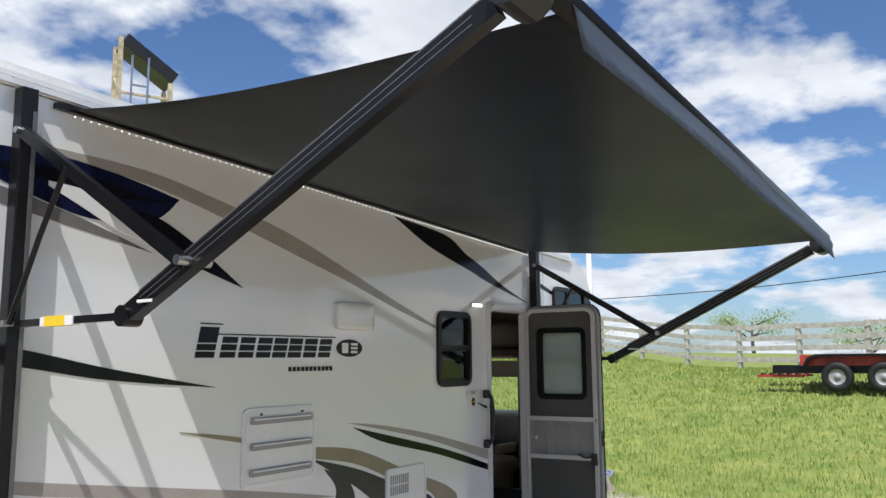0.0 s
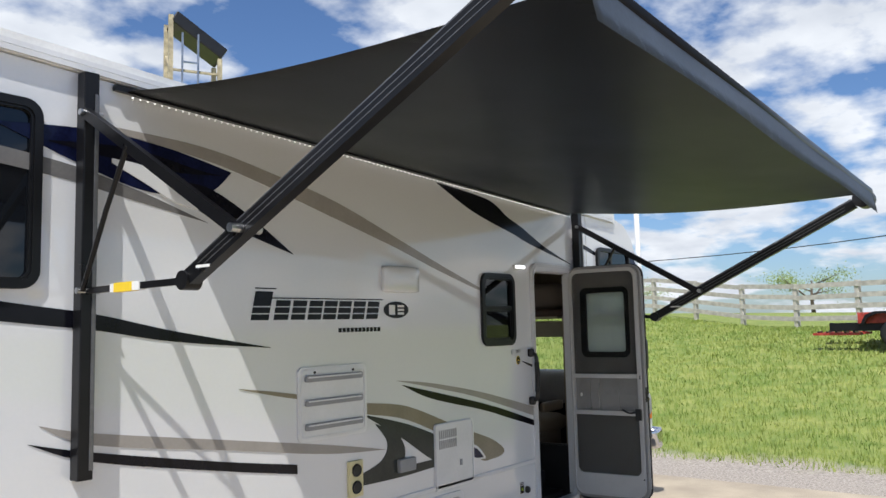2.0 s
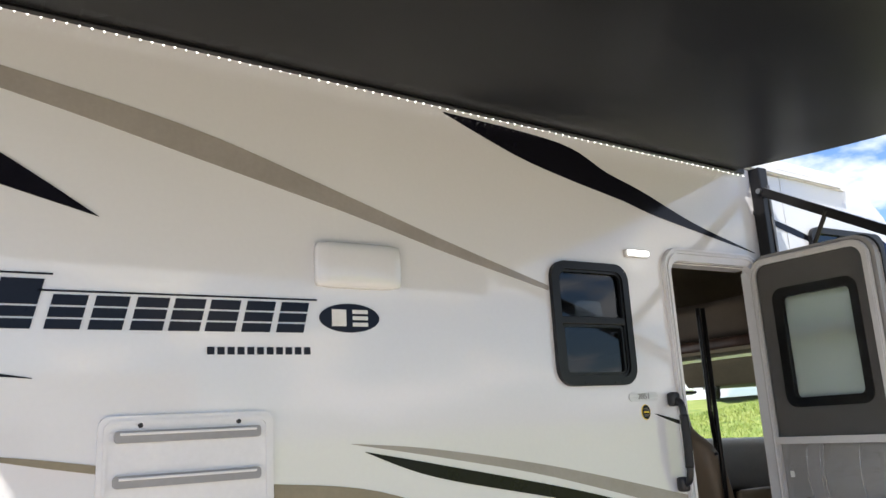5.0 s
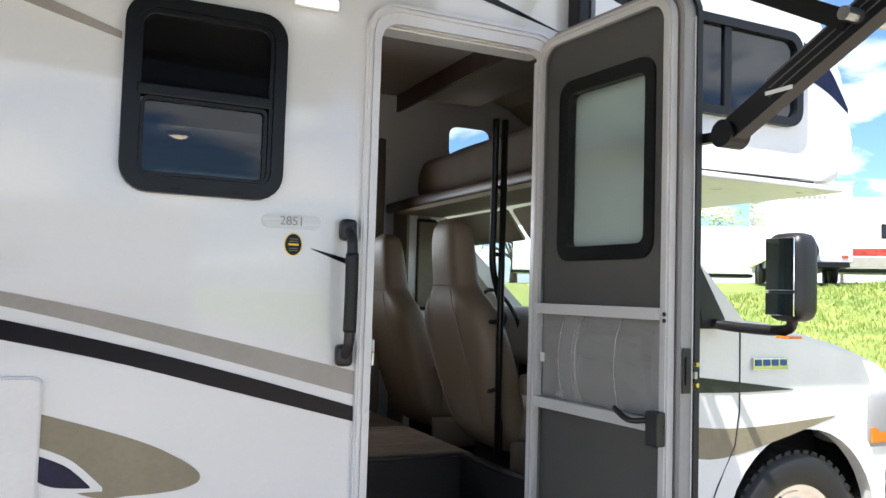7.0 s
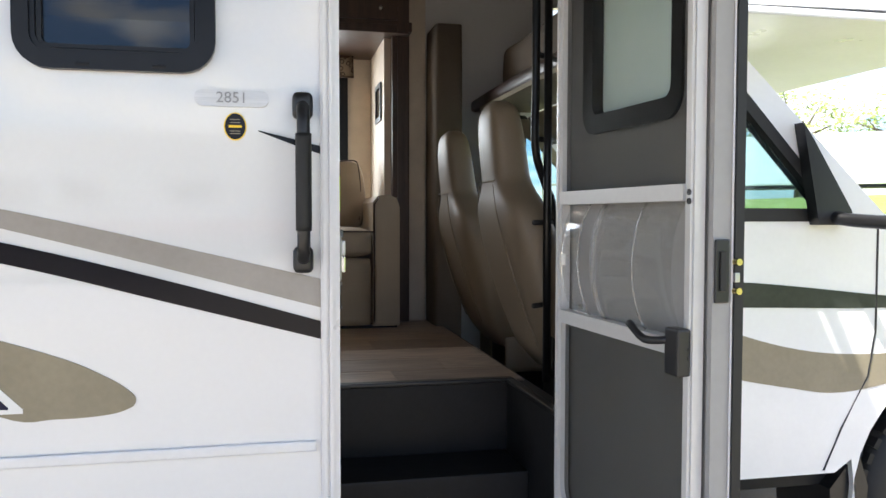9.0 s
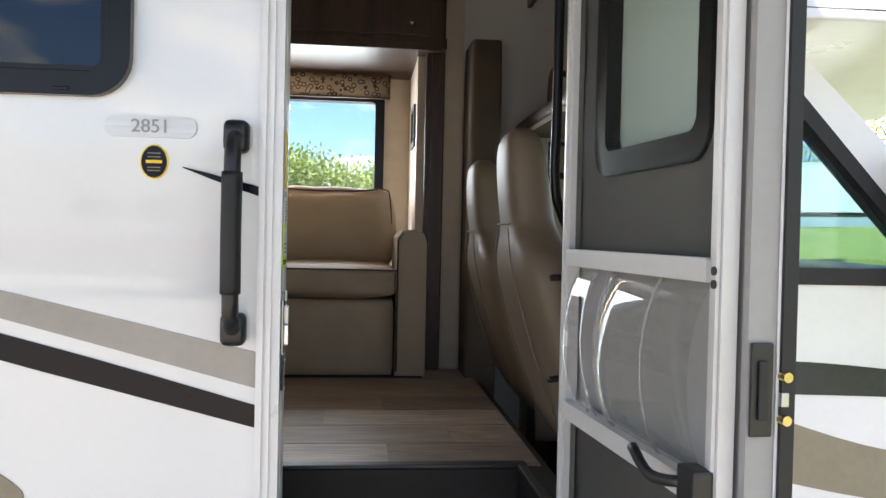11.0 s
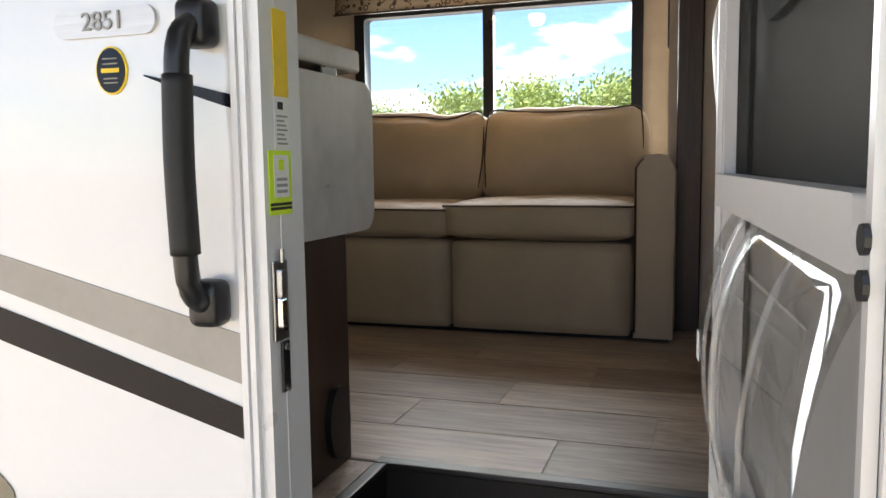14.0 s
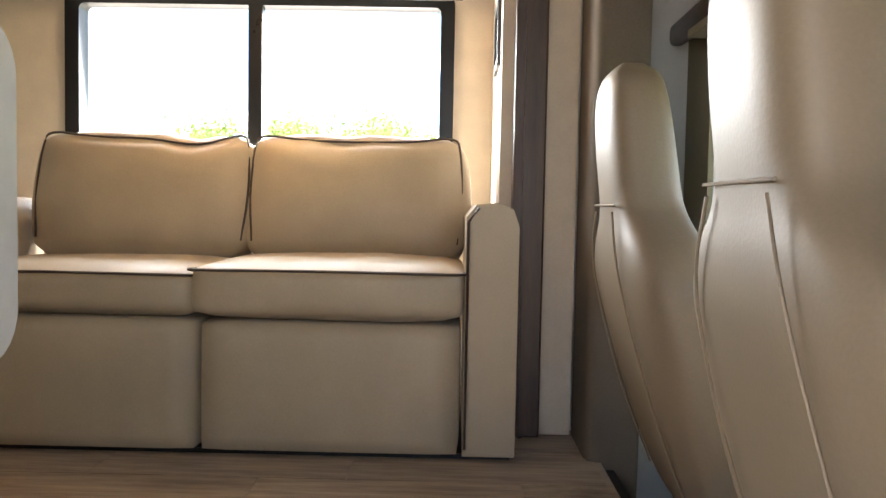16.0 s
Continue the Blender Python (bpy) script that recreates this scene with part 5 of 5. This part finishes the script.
bmesh.ops.bevel(armb, geom=[e for e in armb.edges if abs(e.verts[0].co.y - e.verts[1].co.y) < 1e-4], offset=0.012, segments=2, affect="EDGES")
arm = part("armrest", armb, M_LEATHER, sofa, "square padded armrest")
piping([(0.535, 1.848, SEATED + 0.03), (0.535, 1.848, 1.36), (0.56, 1.848, 1.392)], arm)
part("plinth", box(-0.8, 0.65, 1.88, 2.4, SEATED - 0.001, SEATED + 0.012), M_STEP, sofa)
part("far_armrest", soft_box(-0.93, -0.805, 1.85, 2.45, SEATED, 1.40, 0.03, 0.0, 5), M_LEATHER, sofa, smooth=True)
sofa.matrix_world = Matrix.Translation((-0.178, -0.02, FLOOR - 1.06 * SEATED + 0.001)) @ Matrix.Diagonal((1, 1, 1.06, 1))

# kitchen counter with its drop leaf
kc = thing("kitchen_counter", "dark walnut counter end with pale marble top and drop leaf", "counter")
part("cabinet", box(-1.6, -0.118, 0.06, 0.565, FLOOR, 1.615, 0.003), M_WOOD, kc, "dark walnut cabinet end")
part("worktop", prism(rrect(-1.6, -0.095, 1.622, 1.668, 0.008), 0.06, 0.60), M_MARBLE, kc, "pale marble worktop")
part("drop_leaf", T(prism(rrect(0.075, 0.605, 1.305, 1.60, 0.045), -0.096, -0.070)), M_MARBLE, kc, "hanging rounded drop leaf")
for y in (0.16, 0.44):
    part("hinge", box(-0.117, -0.097, y, y + 0.06, 1.575, 1.622, 0.003), M_STEEL, kc)
gr_ = part("floor_grille", T(prism([(0.49 + 0.045 * math.cos(a * math.pi / 12), 0.92 + 0.075 * math.sin(a * math.pi / 12)) for a in range(24)], -0.1175, -0.104)), M_PLASTIC, kc, "round black heat vent")


# cab seats
def cab_seat(y, name="cab_seat"):
    s = thing(name, "beige leather captain's seat with integral headrest", "seat", "cab seats", at=(0, y, 0))
    levels = ((0.90, 0.19, 1.05, 0.05), (0.98, 0.235, 1.02, 0.085), (1.12, 0.25, 0.975, 0.10), (1.28, 0.262, 0.925, 0.10), (1.40, 0.258, 0.885, 0.092), (1.47, 0.225, 0.868, 0.082), (1.525, 0.155, 0.858, 0.072), (1.57, 0.125, 0.85, 0.068), (1.66, 0.122, 0.838, 0.066), (1.75, 0.115, 0.828, 0.06), (1.80, 0.09, 0.825, 0.048), (1.825, 0.04, 0.825, 0.024))
    def section(lv, n=28):
        z, w, xc, t = lv
        return [(xc + math.copysign(abs(math.cos(a)) ** 0.6, math.cos(a)) * t, math.copysign(abs(math.sin(a)) ** 0.6, math.sin(a)) * w, z) for a in (2 * math.pi * k / n for k in range(n))]
    def loft(lvs):
        bm = bmesh.new()
        smooth_lv = spline([Vector(l) for l in lvs], 4)
        rows_ = [[bm.verts.new(p) for p in section(l)] for l in smooth_lv]
        for a, b in zip(rows_, rows_[1:]):
            for k in range(len(a)):
                bm.faces.new((a[k], a[(k + 1) % len(a)], b[(k + 1) % len(a)], b[k]))
        bm.faces.new(rows_[0][::-1]), bm.faces.new(rows_[-1])
        return bm
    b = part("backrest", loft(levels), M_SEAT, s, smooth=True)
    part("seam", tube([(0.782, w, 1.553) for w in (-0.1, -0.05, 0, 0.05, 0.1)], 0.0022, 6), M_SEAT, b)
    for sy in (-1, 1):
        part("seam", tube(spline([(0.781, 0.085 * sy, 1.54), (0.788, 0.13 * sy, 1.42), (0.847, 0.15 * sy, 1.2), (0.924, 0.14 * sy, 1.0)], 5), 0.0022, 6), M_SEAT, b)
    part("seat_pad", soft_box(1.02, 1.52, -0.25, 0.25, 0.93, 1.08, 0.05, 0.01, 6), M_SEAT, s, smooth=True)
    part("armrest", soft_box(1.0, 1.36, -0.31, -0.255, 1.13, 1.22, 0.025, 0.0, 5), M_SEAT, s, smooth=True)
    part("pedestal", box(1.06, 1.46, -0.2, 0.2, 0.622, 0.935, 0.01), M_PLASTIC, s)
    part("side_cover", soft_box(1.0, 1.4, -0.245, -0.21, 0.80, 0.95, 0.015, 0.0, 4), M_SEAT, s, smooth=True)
    return s

seat_near = cab_seat(0.80)
copy_thing(seat_near, pose(-0.165, 1.47, -0.095))
seat_near.location = (-0.178, 0.70, -0.075)
steer = thing("steering_wheel", "dark steering wheel ahead of the driver's seat", "steering wheel")
part("rim", turned(lathe([(0.17, -0.012), (0.182, 0), (0.17, 0.012), (0.158, 0), (0.17, -0.012)], 32), pose(1.40, 1.6, 1.32, 0, 0, 90) @ pose(0, 0, 0, -25)), M_PLASTIC, steer, smooth=True)
part("column", tube([(1.40, 1.6, 1.32), (1.60, 1.6, 1.22)], 0.04, 12), M_PLASTIC, steer)

# bunk ladder folded against the cab opening
lad = thing("bunk_ladder", "black tubular bunk ladder stored upright beside the seat", "ladder", at=(0.0, 0.115, 0.02))
part("rail", tube(spline([(0.685, 0.30, 2.10), (0.685, 0.30, 1.75), (0.685, 0.30, 1.55), (0.73, 0.335, 1.44), (0.765, 0.36, 1.36), (0.77, 0.365, 1.1), (0.77, 0.365, FLOOR)], 5), 0.013, 12), M_BLKALU, lad, smooth=True)
part("rail", tube([(0.725, 0.30, 2.10), (0.725, 0.30, 1.4), (0.725, 0.30, FLOOR)], 0.013, 12), M_BLKALU, lad, smooth=True)
for z in (1.32, 1.58, 1.84, 1.06):
    part("rung", tube([(0.68, 0.295, z), (0.73, 0.33, z), (0.775, 0.37, z)], 0.0085, 8), M_PLASTIC, lad, smooth=True)


# ---- surroundings ----
def fence(p, q, n, group="fence"):
    p, q = Vector(p), Vector(q)
    f = thing("fence", "weathered white plank fence along the field", "fence", kind="")
    d = (q - p) / n
    tall, wide = box(-0.075, 0.075, -0.075, 0.075, -0.3, 1.55, 0.01), box(-0.02, 0.02, 0, d.length, -0.08, 0.08)
    tm, wm = bpy.data.meshes.new("post"), bpy.data.meshes.new("board")
    tall.to_mesh(tm), wide.to_mesh(wm)
    tall.free(), wide.free()
    tm.materials.append(M_FENCE), wm.materials.append(M_FENCE)
    yaw = math.atan2(d.y, d.x) - math.pi / 2
    for i in range(n + 1):
        c = p + d * i
        z = rise(c.x, c.y)
        o = new("post", tm); o.parent = f
        o.matrix_world = Matrix.Translation((c.x, c.y, z)) @ Matrix.Rotation(yaw, 4, "Z")
        if i < n:
            e = p + d * (i + 1)
            tilt = math.atan2(rise(e.x, e.y) - z, d.length)
            for k, h in enumerate((0.35, 0.72, 1.08, 1.44)):
                b = new("board", wm); b.parent = f
                b.matrix_world = Matrix.Translation((c.x - 0.09, c.y, z + h + random.uniform(-0.02, 0.02))) @ Matrix.Rotation(yaw, 4, "Z") @ Matrix.Rotation(tilt + random.uniform(-0.004, 0.004), 4, "X")
    return f


fence((17.0, -11.0), (32.0, 21.0), 15)


def utility_trailer():
    u = thing("utility_trailer", "red flatbed utility trailer with twin axles and folded ramps", "trailer", at=(16.6, -0.7, rise(16.6, -0.7)))
    part("deck", box(-0.8, 1.2, -5.5, 1.25, 0.62, 0.70, 0.01), M_RUST, u, "rusty red deck")
    part("side_rail", box(-0.86, -0.80, -5.5, 1.25, 0.60, 0.86, 0.01), M_RED, u)
    fd = part("mud_guard", prism([(-1.15, 0.60), (-1.05, 0.80), (-0.85, 0.88), (0.65, 0.88), (0.85, 0.80), (0.95, 0.60), (0.88, 0.60), (0.80, 0.74), (0.62, 0.82), (-0.82, 0.82), (-1.0, 0.74), (-1.08, 0.60)], -0.15, 0.1), M_BLKALU, u)
    fd.matrix_local = Matrix.Translation((-0.95, 0.0, 0)) @ Matrix.Rotation(radians(-90), 4, "Z")
    for y in (0.42, -0.55):
        t = part("tyre", turned(turned(lathe([(0.18, 0.03), (0.2, 0.0), (0.3, 0.0), (0.345, 0.03), (0.345, 0.2), (0.18, 0.22)], 28), Matrix.Translation((0, 0, 0.345))), pose(-1.1, y, 0, 0, 0, -90)), M_RUBBER, u, smooth=True)
        part("rim", turned(turned(lathe([(0.0005, 0.02), (0.05, 0.015), (0.06, 0.06), (0.15, 0.05), (0.185, 0.025)], 24), Matrix.Translation((0, 0, 0.345))), pose(-1.1, y, 0, 0, 0, -90)), M_GREYPL, t, "silver spoked rim", smooth=True)
    for k in range(2):
        r = part("ramp", box(-0.7 + k * 1.2, -0.3 + k * 1.2, 1.25, 2.3, 0.32, 0.38), M_RED, u)
        for j in range(5):
            part("cleat", box(-0.7 + k * 1.2, -0.3 + k * 1.2, 1.35 + j * 0.2, 1.40 + j * 0.2, 0.3805, 0.42), M_BLKALU, r)
    part("frame_rail", box(-0.75, -0.65, -5.5, 1.9, 0.42, 0.62), M_BLKALU, u)
    part("load", soft_box(-0.6, 0.9, -3.2, -1.2, 0.70, 1.22, 0.1, 0.04, 6, 0.03), M_PLASTIC, u, "dark covered load", smooth=True)


utility_trailer()


def cargo_trailer(x, y, yaw, w, l, h, label, stripe, kind):
    c = thing(kind, label, "trailer", at=(x, y, rise(x, y)), rz=yaw)
    part("body", box(-l / 2, l / 2, -w / 2, w / 2, 0.55, 0.55 + h, 0.05), M_WHITE, c)
    part("frame", box(-l / 2 - 0.1, l / 2 + 0.1, -w / 2 + 0.1, w / 2 - 0.1, 0.42, 0.55), M_BLKALU, c)
    part("roof_trim", box(-l / 2 - 0.02, l / 2 + 0.02, -w / 2 - 0.02, w / 2 + 0.02, 0.55 + h - 0.06, 0.55 + h - 0.02), M_ALU, c)
    for i in range(5):
        part("clearance_lamp", box(-l / 2 - 0.03, -l / 2, -0.6 + i * 0.28, -0.52 + i * 0.28, 0.55 + h - 0.16, 0.55 + h - 0.12), M_RED, c)
    for sy in (-1, 1):
        part("tail_lamp", box(-l / 2 - 0.03, -l / 2, sy * (w / 2 - 0.2) - 0.08, sy * (w / 2 - 0.2) + 0.08, 0.66, 0.74), M_RED, c)
        for k in (-0.45, 0.45):
            part("tyre", turned(lathe([(0.1, 0.0), (0.3, 0.0), (0.34, 0.03), (0.34, 0.2), (0.1, 0.2)], 24), Matrix.Translation((k, sy * (w / 2 - 0.12) - 0.1, 0.34))), M_RUBBER, c, smooth=True)
    if stripe:
        part("stripe", box(-l / 2 + 0.05, l / 2 - 0.05, -w / 2 - 0.008, -w / 2 - 0.001, 1.0, 1.25), M_RED, c)
        part("stripe", box(-l / 2 + 0.05, l / 2 - 0.05, -w / 2 - 0.008, -w / 2 - 0.001, 0.6, 0.95), M_TAUPE, c)
        for k in (-1.6, 0.6, 2.0):
            wd = part("window", box(k, k + 0.8, -w / 2 - 0.02, -w / 2 - 0.001, 1.6, 2.1, 0.008), M_BLKALU, c)
            part("pane", box(k + 0.05, k + 0.75, -w / 2 - 0.026, -w / 2 - 0.0205, 1.65, 2.05), M_DARKGLASS, wd)
    else:
        t = part("spare_wheel", turned(turned(lathe([(0.0005, -0.02), (0.12, 0.0), (0.2, -0.02), (0.21, -0.06), (0.3, -0.08), (0.34, -0.04), (0.34, 0.1)], 24), Matrix.Translation((0, 0, 0))), pose(-l / 2 - 0.12, 0.1, 0.85, 0, 0, -90)), M_RUBBER, c, smooth=True)
        for i in range(7):
            part("letter_bar", box(-l / 2 - 0.006, -l / 2, -0.45 + i * 0.13, -0.36 + i * 0.13, 0.55 + h - 0.48, 0.55 + h - 0.38), M_GREYPL, c)
    return c


cargo_trailer(19.3, 15.1, 48, 2.2, 5.5, 2.2, "white enclosed cargo trailer on the grass", False, "cargo_trailer")
cargo_trailer(26.5, 15.5, -53, 2.4, 6.0, 2.5, "white travel trailer with red and tan stripes", True, "travel_trailer")
cargo_trailer(24.0, 29.0, -41, 2.4, 11.0, 2.2, "long plain white trailer parked beyond the motorhome", False, "cargo_trailer")


def tree(x, y, h, spread, seed, leaves=2600, base=0.35, label="leafy green tree at the field's edge"):
    rnd = random.Random(seed)
    t = thing("tree", label, "tree", "background trees", at=(x, y, rise(x, y)))
    tr = tube([(0, 0, -0.2), (0.1 * rnd.uniform(-1, 1), 0.1, h * 0.3), (0.2 * rnd.uniform(-1, 1), 0, h * 0.7)], 0.05 * h, 8, None, 0.015 * h)
    tips = []
    for i in range(9):
        a = rnd.uniform(0, 2 * math.pi)
        z0 = h * rnd.uniform(base * 0.6, 0.6)
        e = Vector((math.cos(a) * spread * rnd.uniform(0.4, 0.9), math.sin(a) * spread * rnd.uniform(0.4, 0.9), h * rnd.uniform(base + 0.1, 0.95)))
        tube([(0, 0, z0), tuple(e * 0.5 + Vector((0, 0, z0 * 0.5))), tuple(e)], 0.018 * h, 6, tr, 0.005 * h)
        tips.append(e)
    part("trunk", tr, M_BARK, t, smooth=True)
    vs, fs = [], []
    for k in range(leaves):
        c = rnd.choice(tips) + Vector((rnd.gauss(0, 1) * spread * 0.22, rnd.gauss(0, 1) * spread * 0.22, rnd.gauss(0, 1) * h * 0.08))
        u = Vector((rnd.gauss(0, 1), rnd.gauss(0, 1), rnd.gauss(0, 1))).normalized()
        w = u.orthogonal().normalized()
        s = rnd.uniform(0.5, 1.2) * 0.026 * h
        b = len(vs)
        vs += [c - u * s, c + w * s * 0.5, c + u * s, c - w * s * 0.5]
        fs.append((b, b + 1, b + 2, b + 3))
    me = bpy.data.meshes.new("crown")
    me.from_pydata([tuple(v) for v in vs], [], fs)
    me.materials.append(M_LEAF)
    o = new("crown", me); o.parent = t
    tagged(o, kind="stuff")


for i, (x, y, h, s) in enumerate(((-7.1, 17, 1.9, 1.5), (-4.5, 18.5, 2.5, 1.7), (-2.2, 17.5, 2.35, 1.6), (-0.4, 18.6, 2.65, 1.8), (-9.6, 19, 2.0, 1.8), (1.6, 20.5, 2.5, 1.9), (-12.1, 18, 1.9, 1.6))):
    tree(x, y, h, s, 20 + i, 7500)
for i, (x, y, h, s) in enumerate(((29, 38, 6.5, 3.6), (34, 36, 6.0, 3.4), (24, 40, 5.5, 3.4), (62, 12, 3.6, 3.0), (66, 4, 3.2, 3.2), (58, 26, 3.4, 3.4), (70, -8, 3.4, 3.4))):
    tree(x, y, h, s, 60 + i, 2000)

# lattice tower and poles beyond the roof
tw = thing("lattice_tower", "yellow steel lattice tower with a ladder", "tower", at=(5.5, 12.35, rise(5.5, 12.35)), rz=-25)
for sx in (-0.55, 0.55):
    for sy in (-0.35, 0.35):
        part("leg", box(sx - 0.05, sx + 0.05, sy - 0.05, sy + 0.05, -0.2, 8.3 if sx < 0 else 7.4), M_YARD, tw)
for i in range(11):
    z = 0.5 + i * 0.65
    part("brace", beam((0, -0.35, 0), (0, 0.35, 0.55), 0.05, 0.05), M_YARD, tw).matrix_local = Matrix.Translation((-0.55, 0, z))
    b = part("brace", box(-0.55, 0.55, -0.38, -0.33, z, z + 0.05), M_YARD, tw)
    part("rung", box(-0.3, 0.05, -0.42, -0.39, z + 0.2, z + 0.24), M_STEEL, tw)
for sx in (-0.3, 0.05):
    part("ladder_rail", box(sx - 0.02, sx + 0.02, -0.43, -0.385, 0, 7.9), M_STEEL, tw)
hd_ = part("tower_head", turned(box(-0.62, 0.75, -0.4, 0.4, -0.14, 0.14, 0.03), pose(0.03, 0, 7.95, 0, 34, 0)), M_PLASTIC, tw, "dark sloping head")

pole = thing("utility_pole", "slim pale pole standing beyond the cab", "pole", at=(7.2, 2.25, rise(7.2, 2.25)))
part("shaft", tube([(0, 0, -0.2), (0, 0, 4.2)], 0.045, 12), M_ALU, pole, smooth=True)
cable = thing("overhead_cable", "thin dark overhead cable across the sky", "cable")
part("wire", tube(spline([(60, -60, 12.5), (58, -15, 9.2), (60, 14, 7.2), (66, 50, 7.5)], 8), 0.035, 6), M_PLASTIC, cable)
for px, py, pz in ((60, -60, 12.5), (66, 50, 7.5)):
    part("pole", tube([(px, py, rise(px, py) - 0.3), (px, py, pz + 0.3)], 0.15, 10), M_BARK, cable, "wooden cable pole")

# neighbour's trailer, seen in the wall's gloss
cargo_trailer(-3.0, -17.0, 180, 2.5, 9.5, 2.6, "white travel trailer parked across the lane", True, "travel_trailer")

# grass blades on the near slope
rg = random.Random(5)
gv, gf = [], []
while len(gf) < 60000:
    x = 5.0 + 20 * rg.random() ** 1.6
    y = rg.uniform(-7, 13)
    if x + 2.4 * 0.5 < 6.4 + rg.uniform(-0.5, 0.6):
        continue
    z, a, hgt = rise(x, y), rg.uniform(0, math.pi), rg.uniform(0.04, 0.13)
    w = 0.008 + 0.0012 * (x - 5)
    cx, cy = math.cos(a) * w, math.sin(a) * w
    b = len(gv)
    gv += [(x - cx, y - cy, z - 0.01), (x + cx, y + cy, z - 0.01), (x + rg.uniform(-0.05, 0.05), y + rg.uniform(-0.05, 0.05), z + hgt)]
    gf.append((b, b + 1, b + 2))
gm = bpy.data.meshes.new("grass_blades")
gm.from_pydata(gv, [], gf)
gm.materials.append(mat("grass_blade", (0.33, 0.37, 0.09), 0.6, color2=(0.16, 0.24, 0.04), scale=1.1, fine=9, bump=0.0))
tagged(new("grass", gm), "uneven sunlit grass blades", "grass", kind="stuff")

# plank tiles of the living room floor
floor = tagged(part("floor", box(-2.5, 0.70, 0.562, 2.149, FLOOR - 0.0055, FLOOR - 0.0015), mat("tile_grout", (0.42, 0.36, 0.30), 0.8)), "wood-look plank tile floor in grey-brown", "floor", kind="structure")
LEN, DEP = 0.60, 0.225
tile_bm = box(0.0016, LEN - 0.0016, 0.0016, DEP - 0.0016, -0.0012, 0.0, 0.0008, 1)
tile_me = bpy.data.meshes.new("tile")
tile_bm.to_mesh(tile_me); tile_bm.free()
tile_me.materials.append(M_PLANK)
for j in range(7):
    y = 0.564 + j * DEP
    off = (-0.315, -0.115, 0.085)[j % 3]
    for i in range(-3, 2):
        x = off + i * LEN
        x0, x1 = max(x, -2.0), min(x + LEN, 0.698)
        if x1 - x0 < 0.06:
            continue
        o = new("tile", tile_me)
        o.parent = floor
        o.location, o.scale = (x0, y, FLOOR), ((x1 - x0) / LEN, min(1, (2.145 - y) / DEP), 1)
side_tile = new("tile", tile_me)
side_tile.parent = floor
side_tile.location, side_tile.scale = (-0.125, 0.06, FLOOR), (0.075 / LEN, 2.2, 1)
